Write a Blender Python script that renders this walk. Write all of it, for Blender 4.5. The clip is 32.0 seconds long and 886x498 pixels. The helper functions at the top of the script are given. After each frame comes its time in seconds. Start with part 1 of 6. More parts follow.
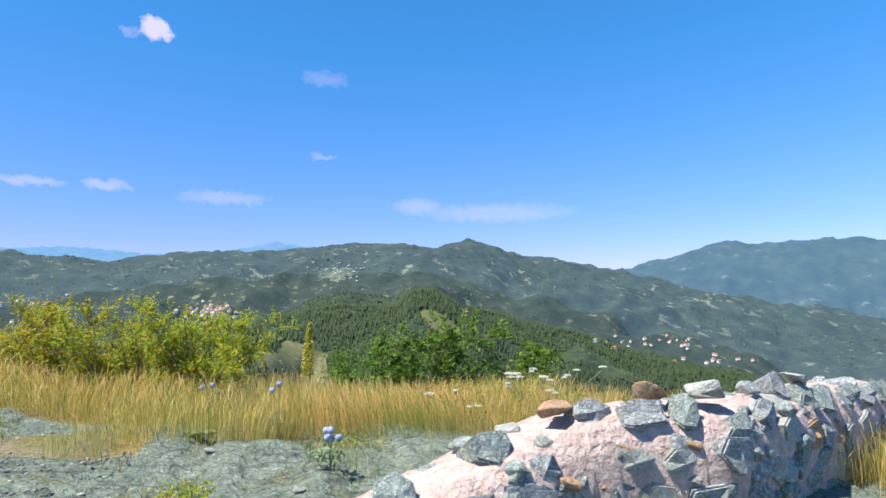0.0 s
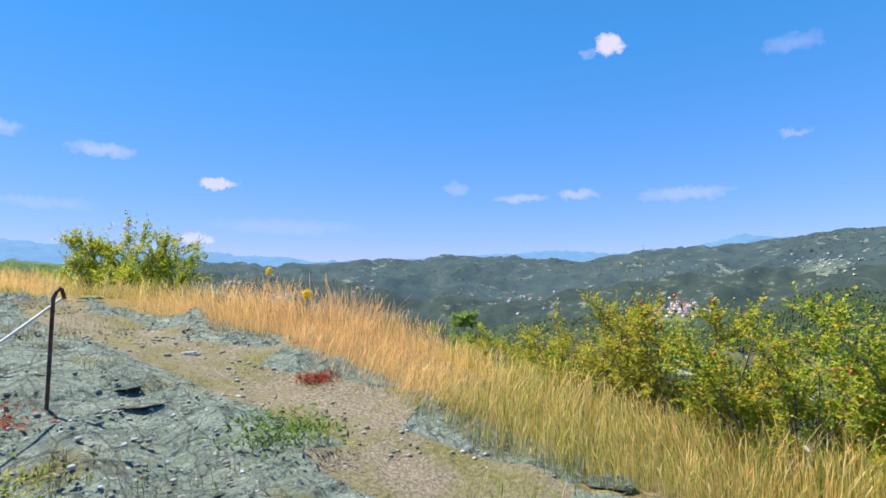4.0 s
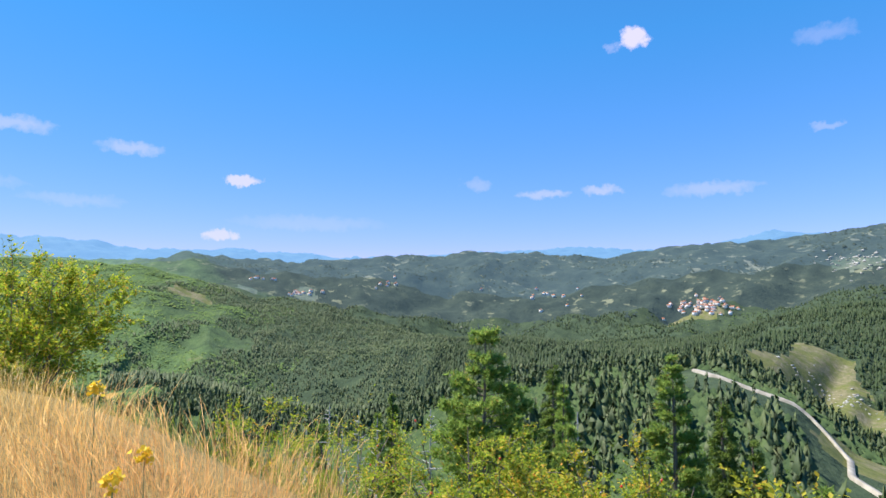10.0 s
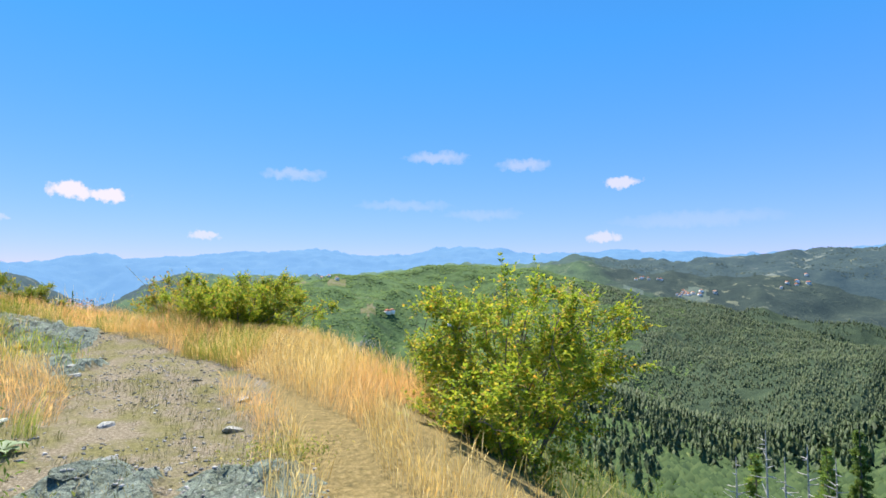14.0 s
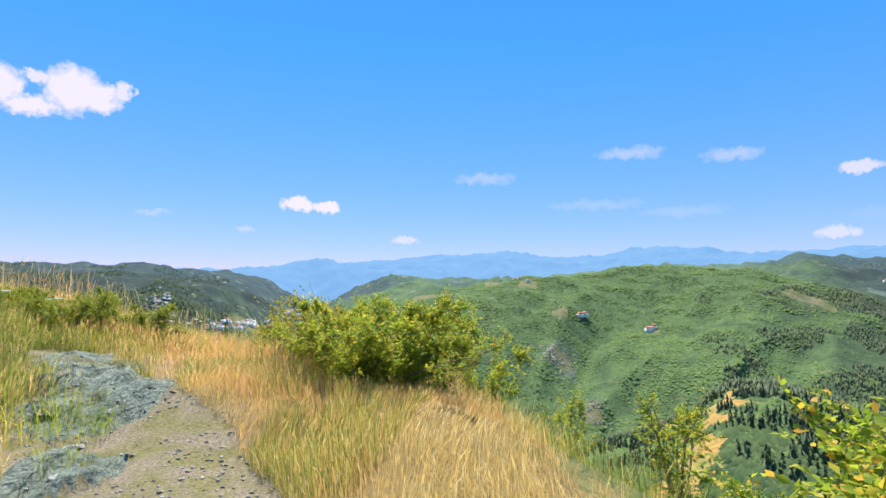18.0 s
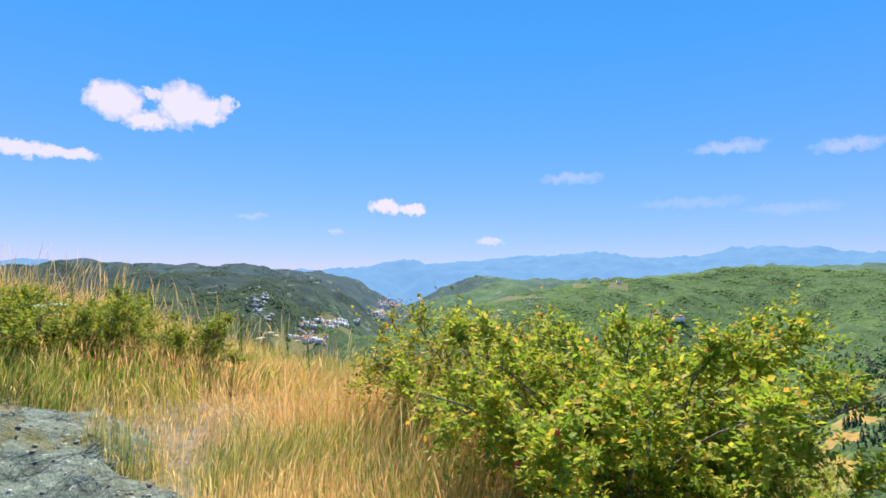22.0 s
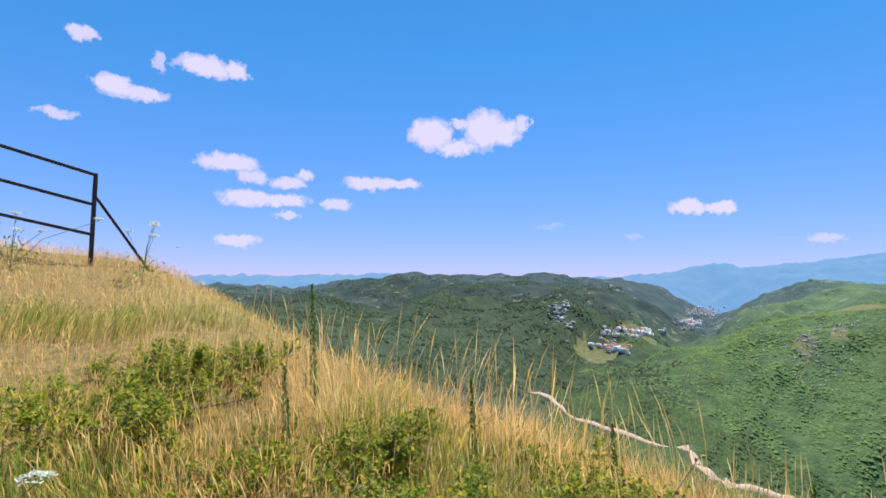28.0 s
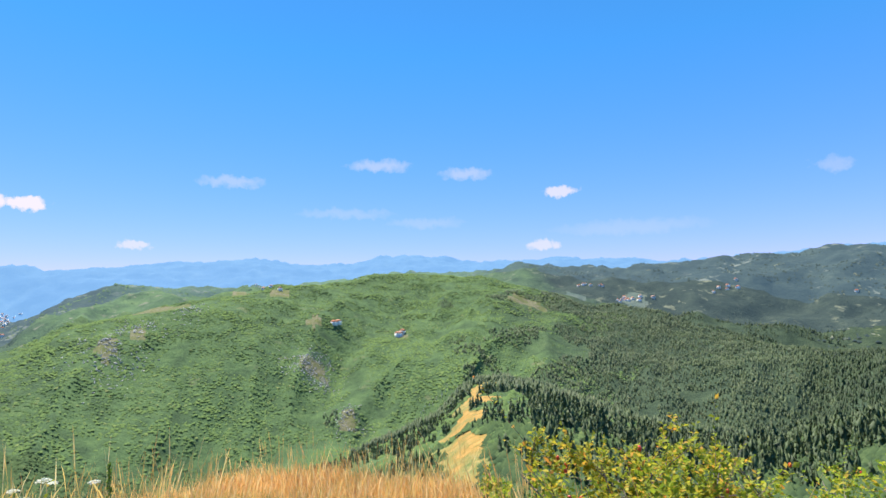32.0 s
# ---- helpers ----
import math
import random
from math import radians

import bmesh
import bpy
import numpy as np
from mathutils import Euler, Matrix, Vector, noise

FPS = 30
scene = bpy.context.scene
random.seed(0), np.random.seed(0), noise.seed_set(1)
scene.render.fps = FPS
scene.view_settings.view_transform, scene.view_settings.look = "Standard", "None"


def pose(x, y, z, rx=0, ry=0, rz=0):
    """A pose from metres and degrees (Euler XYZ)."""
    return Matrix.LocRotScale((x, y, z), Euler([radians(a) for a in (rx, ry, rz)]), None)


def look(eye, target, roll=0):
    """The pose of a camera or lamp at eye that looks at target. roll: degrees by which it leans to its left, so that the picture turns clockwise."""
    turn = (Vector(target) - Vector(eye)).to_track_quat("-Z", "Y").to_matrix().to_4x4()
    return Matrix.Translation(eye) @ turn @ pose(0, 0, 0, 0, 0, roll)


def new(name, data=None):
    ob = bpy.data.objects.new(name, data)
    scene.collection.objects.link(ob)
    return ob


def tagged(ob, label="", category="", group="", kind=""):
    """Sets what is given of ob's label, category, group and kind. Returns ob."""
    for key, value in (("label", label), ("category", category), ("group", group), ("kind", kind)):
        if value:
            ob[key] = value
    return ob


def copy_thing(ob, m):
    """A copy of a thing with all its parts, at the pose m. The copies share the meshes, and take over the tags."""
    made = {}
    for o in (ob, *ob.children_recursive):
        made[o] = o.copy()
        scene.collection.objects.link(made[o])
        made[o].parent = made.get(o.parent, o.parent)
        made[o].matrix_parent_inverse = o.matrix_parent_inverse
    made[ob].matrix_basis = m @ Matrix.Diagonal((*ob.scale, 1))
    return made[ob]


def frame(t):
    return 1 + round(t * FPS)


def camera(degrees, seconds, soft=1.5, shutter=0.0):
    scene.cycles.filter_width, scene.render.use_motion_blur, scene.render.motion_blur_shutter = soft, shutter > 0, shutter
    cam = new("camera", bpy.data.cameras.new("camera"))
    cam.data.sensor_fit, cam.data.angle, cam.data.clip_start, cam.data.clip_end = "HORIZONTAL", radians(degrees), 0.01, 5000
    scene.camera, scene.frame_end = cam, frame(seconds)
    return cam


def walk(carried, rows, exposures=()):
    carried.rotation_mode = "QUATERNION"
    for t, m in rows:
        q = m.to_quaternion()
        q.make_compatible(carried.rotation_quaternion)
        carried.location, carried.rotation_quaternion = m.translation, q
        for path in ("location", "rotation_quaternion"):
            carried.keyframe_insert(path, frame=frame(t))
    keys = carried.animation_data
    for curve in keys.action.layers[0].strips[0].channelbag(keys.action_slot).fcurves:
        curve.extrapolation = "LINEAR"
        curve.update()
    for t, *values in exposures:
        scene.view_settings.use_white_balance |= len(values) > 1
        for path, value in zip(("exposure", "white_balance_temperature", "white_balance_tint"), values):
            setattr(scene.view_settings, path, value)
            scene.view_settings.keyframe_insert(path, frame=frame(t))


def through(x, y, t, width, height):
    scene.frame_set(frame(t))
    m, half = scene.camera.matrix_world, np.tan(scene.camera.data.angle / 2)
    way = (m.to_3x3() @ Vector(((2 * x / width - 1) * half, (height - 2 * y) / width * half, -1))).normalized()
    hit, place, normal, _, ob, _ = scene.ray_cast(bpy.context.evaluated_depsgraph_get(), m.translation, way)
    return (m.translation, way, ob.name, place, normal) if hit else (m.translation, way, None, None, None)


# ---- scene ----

# ---- camera and walk ----
EXPOSURE = [(0.0, 0.85), (4.0, 0.86), (9.0, 0.88), (13.0, 0.95), (17.0, 0.93), (22.0, 0.86), (26.0, 0.66), (29.0, 0.72), (32.0, 0.95)]
PATH = [  # seconds, x, y, z, rx, ry, rz
    (0.0, 0.000, 0.000, -0.000, 94.82, 0.20, -0.08),
    (0.5, -0.312, 0.386, -0.015, 94.83, 0.26, 7.60),
    (1.0, -0.688, 0.833, 0.003, 94.76, 0.09, 11.60),
    (1.5, -1.058, 1.322, -0.012, 94.73, 0.08, 15.06),
    (2.0, -1.450, 1.756, 0.095, 94.68, 0.06, 23.56),
    (2.5, -1.831, 1.857, 0.042, 94.66, -0.11, 33.71),
    (3.0, -2.205, 2.079, 0.110, 94.52, -0.05, 40.16),
    (3.5, -2.581, 2.323, 0.074, 94.57, -0.05, 42.81),
    (5.5, -3.621, 4.102, -0.079, 94.49, 0.55, 46.62),
    (6.0, -3.628, 4.606, 0.036, 94.46, 0.70, 42.49),
    (6.5, -3.635, 4.997, 0.214, 94.40, 0.68, 39.07),
    (7.0, -3.658, 5.261, 0.461, 94.40, 0.75, 37.03),
    (7.5, -3.562, 5.507, 0.611, 94.42, 0.82, 36.22),
    (8.0, -3.520, 5.744, 0.662, 94.47, 0.93, 34.85),
    (8.5, -3.767, 5.784, 0.672, 94.46, 0.53, 32.80),
    (9.0, -4.188, 5.629, 0.749, 94.32, -0.12, 32.50),
    (9.5, -4.691, 5.387, 0.839, 94.40, -0.23, 36.36),
    (10.0, -5.138, 5.198, 0.925, 94.21, -0.13, 46.65),
    (10.5, -5.603, 5.189, 1.012, 94.13, 0.00, 55.02),
    (11.0, -6.096, 5.103, 1.049, 94.28, -0.05, 58.65),
    (11.5, -6.485, 4.887, 1.102, 94.38, -0.23, 62.43),
    (12.0, -7.053, 4.750, 1.117, 94.15, -0.28, 68.69),
    (12.5, -7.701, 4.760, 1.200, 94.11, -0.14, 75.50),
    (13.0, -8.303, 4.808, 1.277, 94.13, 0.07, 79.35),
    (13.5, -8.794, 4.879, 1.294, 94.25, 0.10, 81.55),
    (14.0, -9.276, 4.985, 1.299, 94.23, 0.09, 84.07),
    (14.5, -9.858, 5.005, 1.284, 94.18, -0.06, 87.28),
    (16.5, -12.524, 4.987, 1.586, 94.20, -0.03, 96.31),
    (17.0, -13.082, 4.837, 1.685, 94.32, 0.03, 97.75),
    (17.5, -13.609, 4.649, 1.674, 94.37, -0.25, 101.14),
    (18.0, -14.150, 4.604, 1.726, 94.38, -0.28, 103.13),
    (18.5, -14.740, 4.443, 1.792, 94.39, -0.35, 104.30),
    (19.0, -15.197, 4.226, 1.817, 94.45, -0.50, 105.83),
    (19.5, -15.529, 3.987, 1.868, 94.59, -0.58, 106.48),
    (20.0, -15.933, 3.780, 1.818, 94.56, -0.52, 107.32),
    (20.5, -16.346, 3.512, 1.791, 94.53, -0.55, 108.58),
    (21.0, -16.798, 3.105, 1.726, 94.49, -0.64, 109.80),
    (21.5, -17.305, 2.710, 1.679, 94.44, -0.67, 110.87),
    (22.0, -17.826, 2.283, 1.767, 94.41, -0.67, 111.69),
    (22.5, -18.267, 1.781, 1.915, 94.37, -0.64, 112.63),
    (23.0, -18.698, 1.331, 1.924, 94.37, -0.49, 114.38),
    (23.5, -19.117, 0.924, 2.038, 94.34, -0.45, 117.42),
    (24.0, -19.457, 0.426, 2.099, 94.31, -0.60, 120.96),
    (24.5, -19.789, 0.000, 2.178, 94.32, -0.56, 123.99),
    (25.0, -20.060, -0.471, 2.246, 94.24, -0.63, 126.95),
    (25.5, -20.140, -1.014, 2.272, 94.33, -0.89, 131.75),
    (26.0, -20.161, -1.519, 2.361, 94.37, -0.90, 136.45),
    (26.5, -20.166, -1.927, 2.421, 94.41, -0.73, 139.53),
    (28.5, -20.421, -2.197, 2.589, 94.89, -0.45, 141.18),
    (29.0, -20.404, -1.828, 2.605, 95.30, -0.16, 130.68),
    (29.5, -20.358, -1.573, 2.619, 95.35, 0.20, 116.53),
    (30.0, -20.222, -1.462, 2.584, 95.40, 0.29, 104.36),
    (30.5, -20.160, -1.377, 2.570, 95.33, 0.66, 92.65),
    (31.0, -20.112, -1.352, 2.549, 95.09, 0.79, 85.68),
    (31.5, -20.075, -1.371, 2.524, 95.05, 1.02, 81.28),
    (32.0, -20.045, -1.411, 2.498, 95.02, 0.96, 78.36),
]
cam = camera(76.0, 32.0, soft=1.6)
walk(cam, [(t, pose(x, y, z, rx, ry, rz)) for t, x, y, z, rx, ry, rz in PATH], exposures=EXPOSURE)

# ---- sky, clouds and sun ----
SUN_BEARING, SUN_HEIGHT = 108.0, 60.0      # degrees anticlockwise from +y, degrees above the horizon

WISPS = [  # bearing, height, half width, half height (degrees), density
    (29.6, 22.9, 0.7, 0.4, 0.40), (12.0, 21.1, 2.2, 0.7, 0.30), (12.1, 13.8, 1.2, 0.3, 0.40),
    (36.5, 9.6, 2.8, 0.4, 0.60), (30.9, 9.8, 1.8, 0.5, 0.65), (21.1, 9.4, 4.1, 0.6, 0.45), (-5.6, 8.4, 7.5, 0.9, 0.45),
    (2.4, 9.1, 2.6, 0.8, 0.50), (43.2, 10.6, 1.3, 0.6, 0.35), (84.8, 13.4, 3.1, 0.6, 0.60), (75.8, 12.5, 2.6, 0.6, 0.60),
    (99.0, 11.4, 3.0, 0.5, 0.50), (122.6, 5.9, 1.0, 0.3, 0.60), (130.4, 7.1, 1.5, 0.3, 0.40), (88.0, 8.6, 4.5, 0.5, 0.28),
    (80.0, 7.6, 3.5, 0.5, 0.25), (60.0, 6.6, 7.0, 0.7, 0.22),
]
PUFFS = [
    (27.6, 23.5, 1.5, 1.0, 0.90), (66.4, 10.4, 1.7, 0.5, 0.75), (68.3, 5.2, 1.6, 0.5, 0.62), (107.0, 5.2, 1.2, 0.4, 0.62),
    (117.6, 8.6, 1.5, 0.7, 1.00), (115.0, 8.4, 1.6, 0.5, 1.00), (142.6, 16.3, 2.2, 1.5, 1.00), (139.9, 15.0, 1.9, 0.75, 1.00), (139.6, 17.3, 1.1, 0.45, 0.9),
    (137.0, 16.7, 2.2, 1.9, 1.00), (135.1, 16.4, 1.6, 1.2, 1.00), (133.3, 17.3, 0.9, 0.8, 0.90), (149.0, 11.3, 2.4, 0.6, 0.95),
    (145.8, 11.3, 2.4, 0.5, 0.95), (160.0, 11.4, 1.5, 0.6, 0.85), (160.5, 9.3, 2.6, 0.8, 0.95), (157.2, 9.3, 2.5, 0.6, 0.95),
]
PUFFS_SOUTH = [
    (162.3, 12.5, 2.8, 0.8, 0.95), (156.6, 11.0, 1.7, 0.6, 0.90), (155.1, 11.9, 0.8, 0.5, 0.90), (152.0, 9.1, 1.5, 0.5, 0.85),
    (161.2, 5.2, 2.0, 0.5, 0.85), (164.8, 20.8, 2.4, 0.9, 1.00), (161.9, 20.8, 1.1, 0.8, 1.00), (172.3, 18.0, 1.7, 0.9, 1.00),
    (169.9, 17.7, 2.0, 0.6, 0.95), (168.6, 20.6, 0.6, 0.8, 0.70), (174.7, 21.7, 1.4, 0.6, 0.90), (156.9, 7.9, 1.1, 0.3, 0.80),
    (176.4, 15.0, 1.5, 0.4, 0.80),
]


def node(tree, kind, **kw):
    n = tree.nodes.new(kind)
    for k, v in kw.items():
        if k == "op":
            n.operation = v
        elif k == "blend":
            n.blend_type = v
        elif k == "dtype":
            n.data_type = v
        elif k == "clamp":
            n.use_clamp = v
    return n


def calc(tree, op, a, b=None, c=None, clamp=False):
    n = tree.nodes.new("ShaderNodeMath")
    n.operation, n.use_clamp = op, clamp
    for i, v in enumerate((a, b, c)):
        if v is None:
            continue
        if isinstance(v, (int, float)):
            n.inputs[i].default_value = v
        else:
            tree.links.new(v, n.inputs[i])
    return n.outputs[0]


def mix_col(tree, fac, a, b, blend="MIX"):
    n = tree.nodes.new("ShaderNodeMix")
    n.data_type, n.blend_type = "RGBA", blend
    for i, v in ((0, fac), (6, a), (7, b)):
        if isinstance(v, (int, float)):
            n.inputs[i].default_value = v
        elif isinstance(v, tuple):
            n.inputs[i].default_value = (*v, 1.0)
        else:
            tree.links.new(v, n.inputs[i])
    return n.outputs[2]


world = bpy.data.worlds.new("sky")
scene.world = world
world.use_nodes = True
wt = world.node_tree
wt.nodes.clear()
sky = wt.nodes.new("ShaderNodeTexSky")
sky.sky_type, sky.sun_disc = "NISHITA", False
sky.sun_elevation, sky.sun_rotation = radians(SUN_HEIGHT), radians(-SUN_BEARING)
sky.altitude, sky.air_density, sky.dust_density, sky.ozone_density = 700.0, 1.0, 0.08, 2.6
wcoord = wt.nodes.new("ShaderNodeTexCoord")
wsep = wt.nodes.new("ShaderNodeSeparateXYZ")
wt.links.new(wcoord.outputs["Generated"], wsep.inputs[0])
bearing = calc(wt, "MULTIPLY", calc(wt, "ARCTAN2", calc(wt, "MULTIPLY", wsep.outputs[0], -1.0), wsep.outputs[1]), 57.29578)
height = calc(wt, "MULTIPLY", calc(wt, "ARCSINE", wsep.outputs[2]), 57.29578)
wob = wt.nodes.new("ShaderNodeTexNoise")
wob.inputs["Scale"].default_value, wob.inputs["Detail"].default_value = 55.0, 6.0
wob.inputs["Roughness"].default_value = 0.62
wt.links.new(wcoord.outputs["Generated"], wob.inputs["Vector"])
wobs = wt.nodes.new("ShaderNodeSeparateColor")
wt.links.new(wob.outputs["Color"], wobs.inputs[0])
wb = calc(wt, "ADD", bearing, calc(wt, "MULTIPLY", calc(wt, "SUBTRACT", wobs.outputs[0], 0.5), 3.4))
wh = calc(wt, "ADD", height, calc(wt, "MULTIPLY", calc(wt, "SUBTRACT", wobs.outputs[1], 0.5), 1.7))


def cloud_sum(entries, power):
    total = None
    for az, el, w, h, dens in entries:
        dx = calc(wt, "MULTIPLY", calc(wt, "SUBTRACT", wb, az), 1.0 / (w * 1.15))
        dy = calc(wt, "MULTIPLY", calc(wt, "SUBTRACT", wh, el), 1.0 / (h * 1.2))
        d2 = calc(wt, "ADD", calc(wt, "MULTIPLY", dx, dx), calc(wt, "MULTIPLY", dy, dy))
        m = calc(wt, "MULTIPLY", calc(wt, "SUBTRACT", 1.0, d2, clamp=True), power * dens)
        m = calc(wt, "MINIMUM", m, dens)
        total = m if total is None else calc(wt, "MAXIMUM", total, m)
    return total


puff = calc(wt, "MAXIMUM", cloud_sum(PUFFS, 1.55), cloud_sum(PUFFS_SOUTH, 1.55))
wisp = calc(wt, "MULTIPLY", cloud_sum(WISPS, 1.1), 0.62)
cover = calc(wt, "MAXIMUM", puff, wisp, clamp=True)
tint = mix_col(wt, calc(wt, "POWER", calc(wt, "MULTIPLY", height, 1.0 / 24.0, clamp=True), 0.7), (0.98, 0.69, 1.30), (0.41, 1.20, 1.70))
around = calc(wt, "COSINE", calc(wt, "MULTIPLY", calc(wt, "SUBTRACT", bearing, 102.0), 0.0174533))
even = calc(wt, "SUBTRACT", 1.0, calc(wt, "MULTIPLY", around, 0.23))     # clean air: hardly brighter towards the sun
wcomb = wt.nodes.new("ShaderNodeCombineColor")
for k in range(3):
    wt.links.new(even, wcomb.inputs[k])
tint = mix_col(wt, 1.0, tint, wcomb.outputs[0], "MULTIPLY")
clear = mix_col(wt, 1.0, sky.outputs[0], tint, "MULTIPLY")   # pale haze low down, deep blue of clear mountain air above
cloudy = mix_col(wt, calc(wt, "MULTIPLY", cover, 0.9), clear, (7.3, 6.6, 8.7))
wbg = wt.nodes.new("ShaderNodeBackground")
wbg.inputs["Strength"].default_value = 0.073
wout = wt.nodes.new("ShaderNodeOutputWorld")
wt.links.new(cloudy, wbg.inputs["Color"])
wt.links.new(wbg.outputs[0], wout.inputs[0])

sun_data = bpy.data.lights.new("sun", "SUN")
sun_data.energy, sun_data.angle, sun_data.color = 5.0, radians(0.55), (1.0, 0.95, 0.87)
sun = new("sun", sun_data)
sun.matrix_world = look((-math.sin(radians(SUN_BEARING)) * 50, math.cos(radians(SUN_BEARING)) * 50, 50 * math.tan(radians(SUN_HEIGHT))), (0, 0, 0))

# ---- materials ----
def material(name, build, rough=0.8, metal=0.0, bump=None, spec=None):
    """A material whose build(tree, coord) returns a colour socket or tuple; bump is (strength, distance, scale, detail)."""
    m = bpy.data.materials.new(name)
    m.use_nodes = True
    t = m.node_tree
    b = t.nodes["Principled BSDF"]
    b.inputs["Roughness"].default_value, b.inputs["Metallic"].default_value = rough, metal
    if spec is not None:
        b.inputs["Specular IOR Level"].default_value = spec
    c = build(t)
    if isinstance(c, tuple):
        b.inputs["Base Color"].default_value = (*c, 1.0)
    else:
        t.links.new(c, b.inputs["Base Color"])
    if bump:
        n = noise_tex(t, bump[2], bump[3])
        bn = t.nodes.new("ShaderNodeBump")
        bn.inputs["Strength"].default_value, bn.inputs["Distance"].default_value = bump[0], bump[1]
        t.links.new(n, bn.inputs["Height"])
        t.links.new(bn.outputs[0], b.inputs["Normal"])
    return m


def noise_tex(t, scale, detail=5.0, rough=0.6, stretch=None):
    c = t.nodes.new("ShaderNodeTexCoord")
    n = t.nodes.new("ShaderNodeTexNoise")
    n.inputs["Scale"].default_value, n.inputs["Detail"].default_value, n.inputs["Roughness"].default_value = scale, detail, rough
    v = c.outputs["Object"]
    if stretch:
        mp = t.nodes.new("ShaderNodeMapping")
        mp.inputs["Scale"].default_value = stretch
        t.links.new(v, mp.inputs["Vector"])
        v = mp.outputs[0]
    t.links.new(v, n.inputs["Vector"])
    return n.outputs["Fac"]


def ramp(t, fac, stops):
    r = t.nodes.new("ShaderNodeValToRGB")
    while len(r.color_ramp.elements) < len(stops):
        r.color_ramp.elements.new(0.5)
    for e, (p, col) in zip(r.color_ramp.elements, stops):
        e.position, e.color = p, (*col, 1.0)
    t.links.new(fac, r.inputs["Fac"])
    return r.outputs[0]


def island(t):
    return t.nodes.new("ShaderNodeNewGeometry").outputs["Random Per Island"]


def leafy(name, stops, through=0.35, patch=None, rough=0.6):
    """Thin leaves or blades: each one takes its own tone, and light passes through."""
    m = bpy.data.materials.new(name)
    m.use_nodes = True
    t = m.node_tree
    b = t.nodes["Principled BSDF"]
    b.inputs["Roughness"].default_value = rough
    b.inputs["Specular IOR Level"].default_value = 0.25 if through > 0.2 else 0.0
    col = ramp(t, island(t), stops)
    if patch:
        col = mix_col(t, calc(t, "MULTIPLY", ramp(t, noise_tex(t, patch[0], 3.0), [(0.4, (0, 0, 0)), (0.65, (1, 1, 1))]), patch[2]), col, patch[1])
    t.links.new(col, b.inputs["Base Color"])
    tr = t.nodes.new("ShaderNodeBsdfTranslucent")
    t.links.new(col, tr.inputs["Color"])
    mx = t.nodes.new("ShaderNodeMixShader")
    mx.inputs[0].default_value = through
    t.links.new(b.outputs[0], mx.inputs[1])
    t.links.new(tr.outputs[0], mx.inputs[2])
    t.links.new(mx.outputs[0], t.nodes["Material Output"].inputs["Surface"])
    return m


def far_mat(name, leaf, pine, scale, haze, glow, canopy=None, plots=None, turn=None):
    """Wooded hills with distance haze painted in: haze tints the colour, glow adds emission. Stands of broadleaf and
    conifer, meadows and small pale plots; turn: the bearings between which the broadleaf ramp shows, with the darker
    ramp on either side.
    """
    def build(t):
        grain = noise_tex(t, scale, 9.0, 0.7)
        green, dark = ramp(t, grain, leaf), ramp(t, grain, pine)
        stand = calc(t, "MULTIPLY", calc(t, "SUBTRACT", noise_tex(t, scale * 0.16, 6.0, 0.65), 0.5), 3.0)
        if turn:
            sep = t.nodes.new("ShaderNodeSeparateXYZ")
            t.links.new(t.nodes.new("ShaderNodeTexCoord").outputs["Object"], sep.inputs[0])
            dx, dy = calc(t, "SUBTRACT", HUB[0], sep.outputs[0]), calc(t, "SUBTRACT", sep.outputs[1], HUB[1])
            az = calc(t, "MULTIPLY", calc(t, "ARCTAN2", dx, dy), 57.29578)
            rise = calc(t, "MULTIPLY", calc(t, "SUBTRACT", az, turn[0]), 1.0 / turn[2])
            fall = calc(t, "MULTIPLY", calc(t, "SUBTRACT", turn[1], az), 1.0 / turn[2])
            share = calc(t, "ADD", calc(t, "MAXIMUM", calc(t, "MINIMUM", calc(t, "MINIMUM", rise, fall), 1.2), -0.55), stand, clamp=True)
        else:
            share = calc(t, "ADD", 0.15, stand, clamp=True)
        col = mix_col(t, share, dark, green)
        if plots:
            spot_ = ramp(t, noise_tex(t, plots[0], 3.0, 0.6), [(plots[2], (0, 0, 0)), (plots[2] + 0.06, (1, 1, 1))])
            where = ramp(t, noise_tex(t, plots[0] * 0.16, 4.0, 0.6), [(0.46, (0, 0, 0)), (0.58, (1, 1, 1))])
            col = mix_col(t, mix_col(t, 1.0, spot_, where, "MULTIPLY"), col, plots[1])
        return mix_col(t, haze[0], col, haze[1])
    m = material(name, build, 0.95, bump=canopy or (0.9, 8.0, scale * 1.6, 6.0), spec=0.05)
    # Emission paints the light of the air in front of the hills.
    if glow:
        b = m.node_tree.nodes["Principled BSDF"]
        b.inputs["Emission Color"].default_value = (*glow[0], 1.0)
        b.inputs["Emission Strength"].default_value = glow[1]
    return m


HUB = (-12.0, 3.0, 1.3)
# Past the second bearing the dark ramp paints shade on the southern slopes.
LEAFY = (64.0, 123.0, 12.0)
WOODS = [(0.28, (0.042, 0.068, 0.034)), (0.42, (0.062, 0.100, 0.044)), (0.55, (0.086, 0.138, 0.054)), (0.70, (0.118, 0.172, 0.064))]
DARK = [(0.28, (0.019, 0.027, 0.022)), (0.48, (0.029, 0.040, 0.031)), (0.62, (0.044, 0.057, 0.040)), (0.75, (0.070, 0.082, 0.056))]
PINE = [(0.28, (0.030, 0.046, 0.030)), (0.48, (0.046, 0.068, 0.040)), (0.62, (0.062, 0.088, 0.048)), (0.75, (0.088, 0.110, 0.060))]
NO_HAZE_TINT = (0.0, (0, 0, 0))
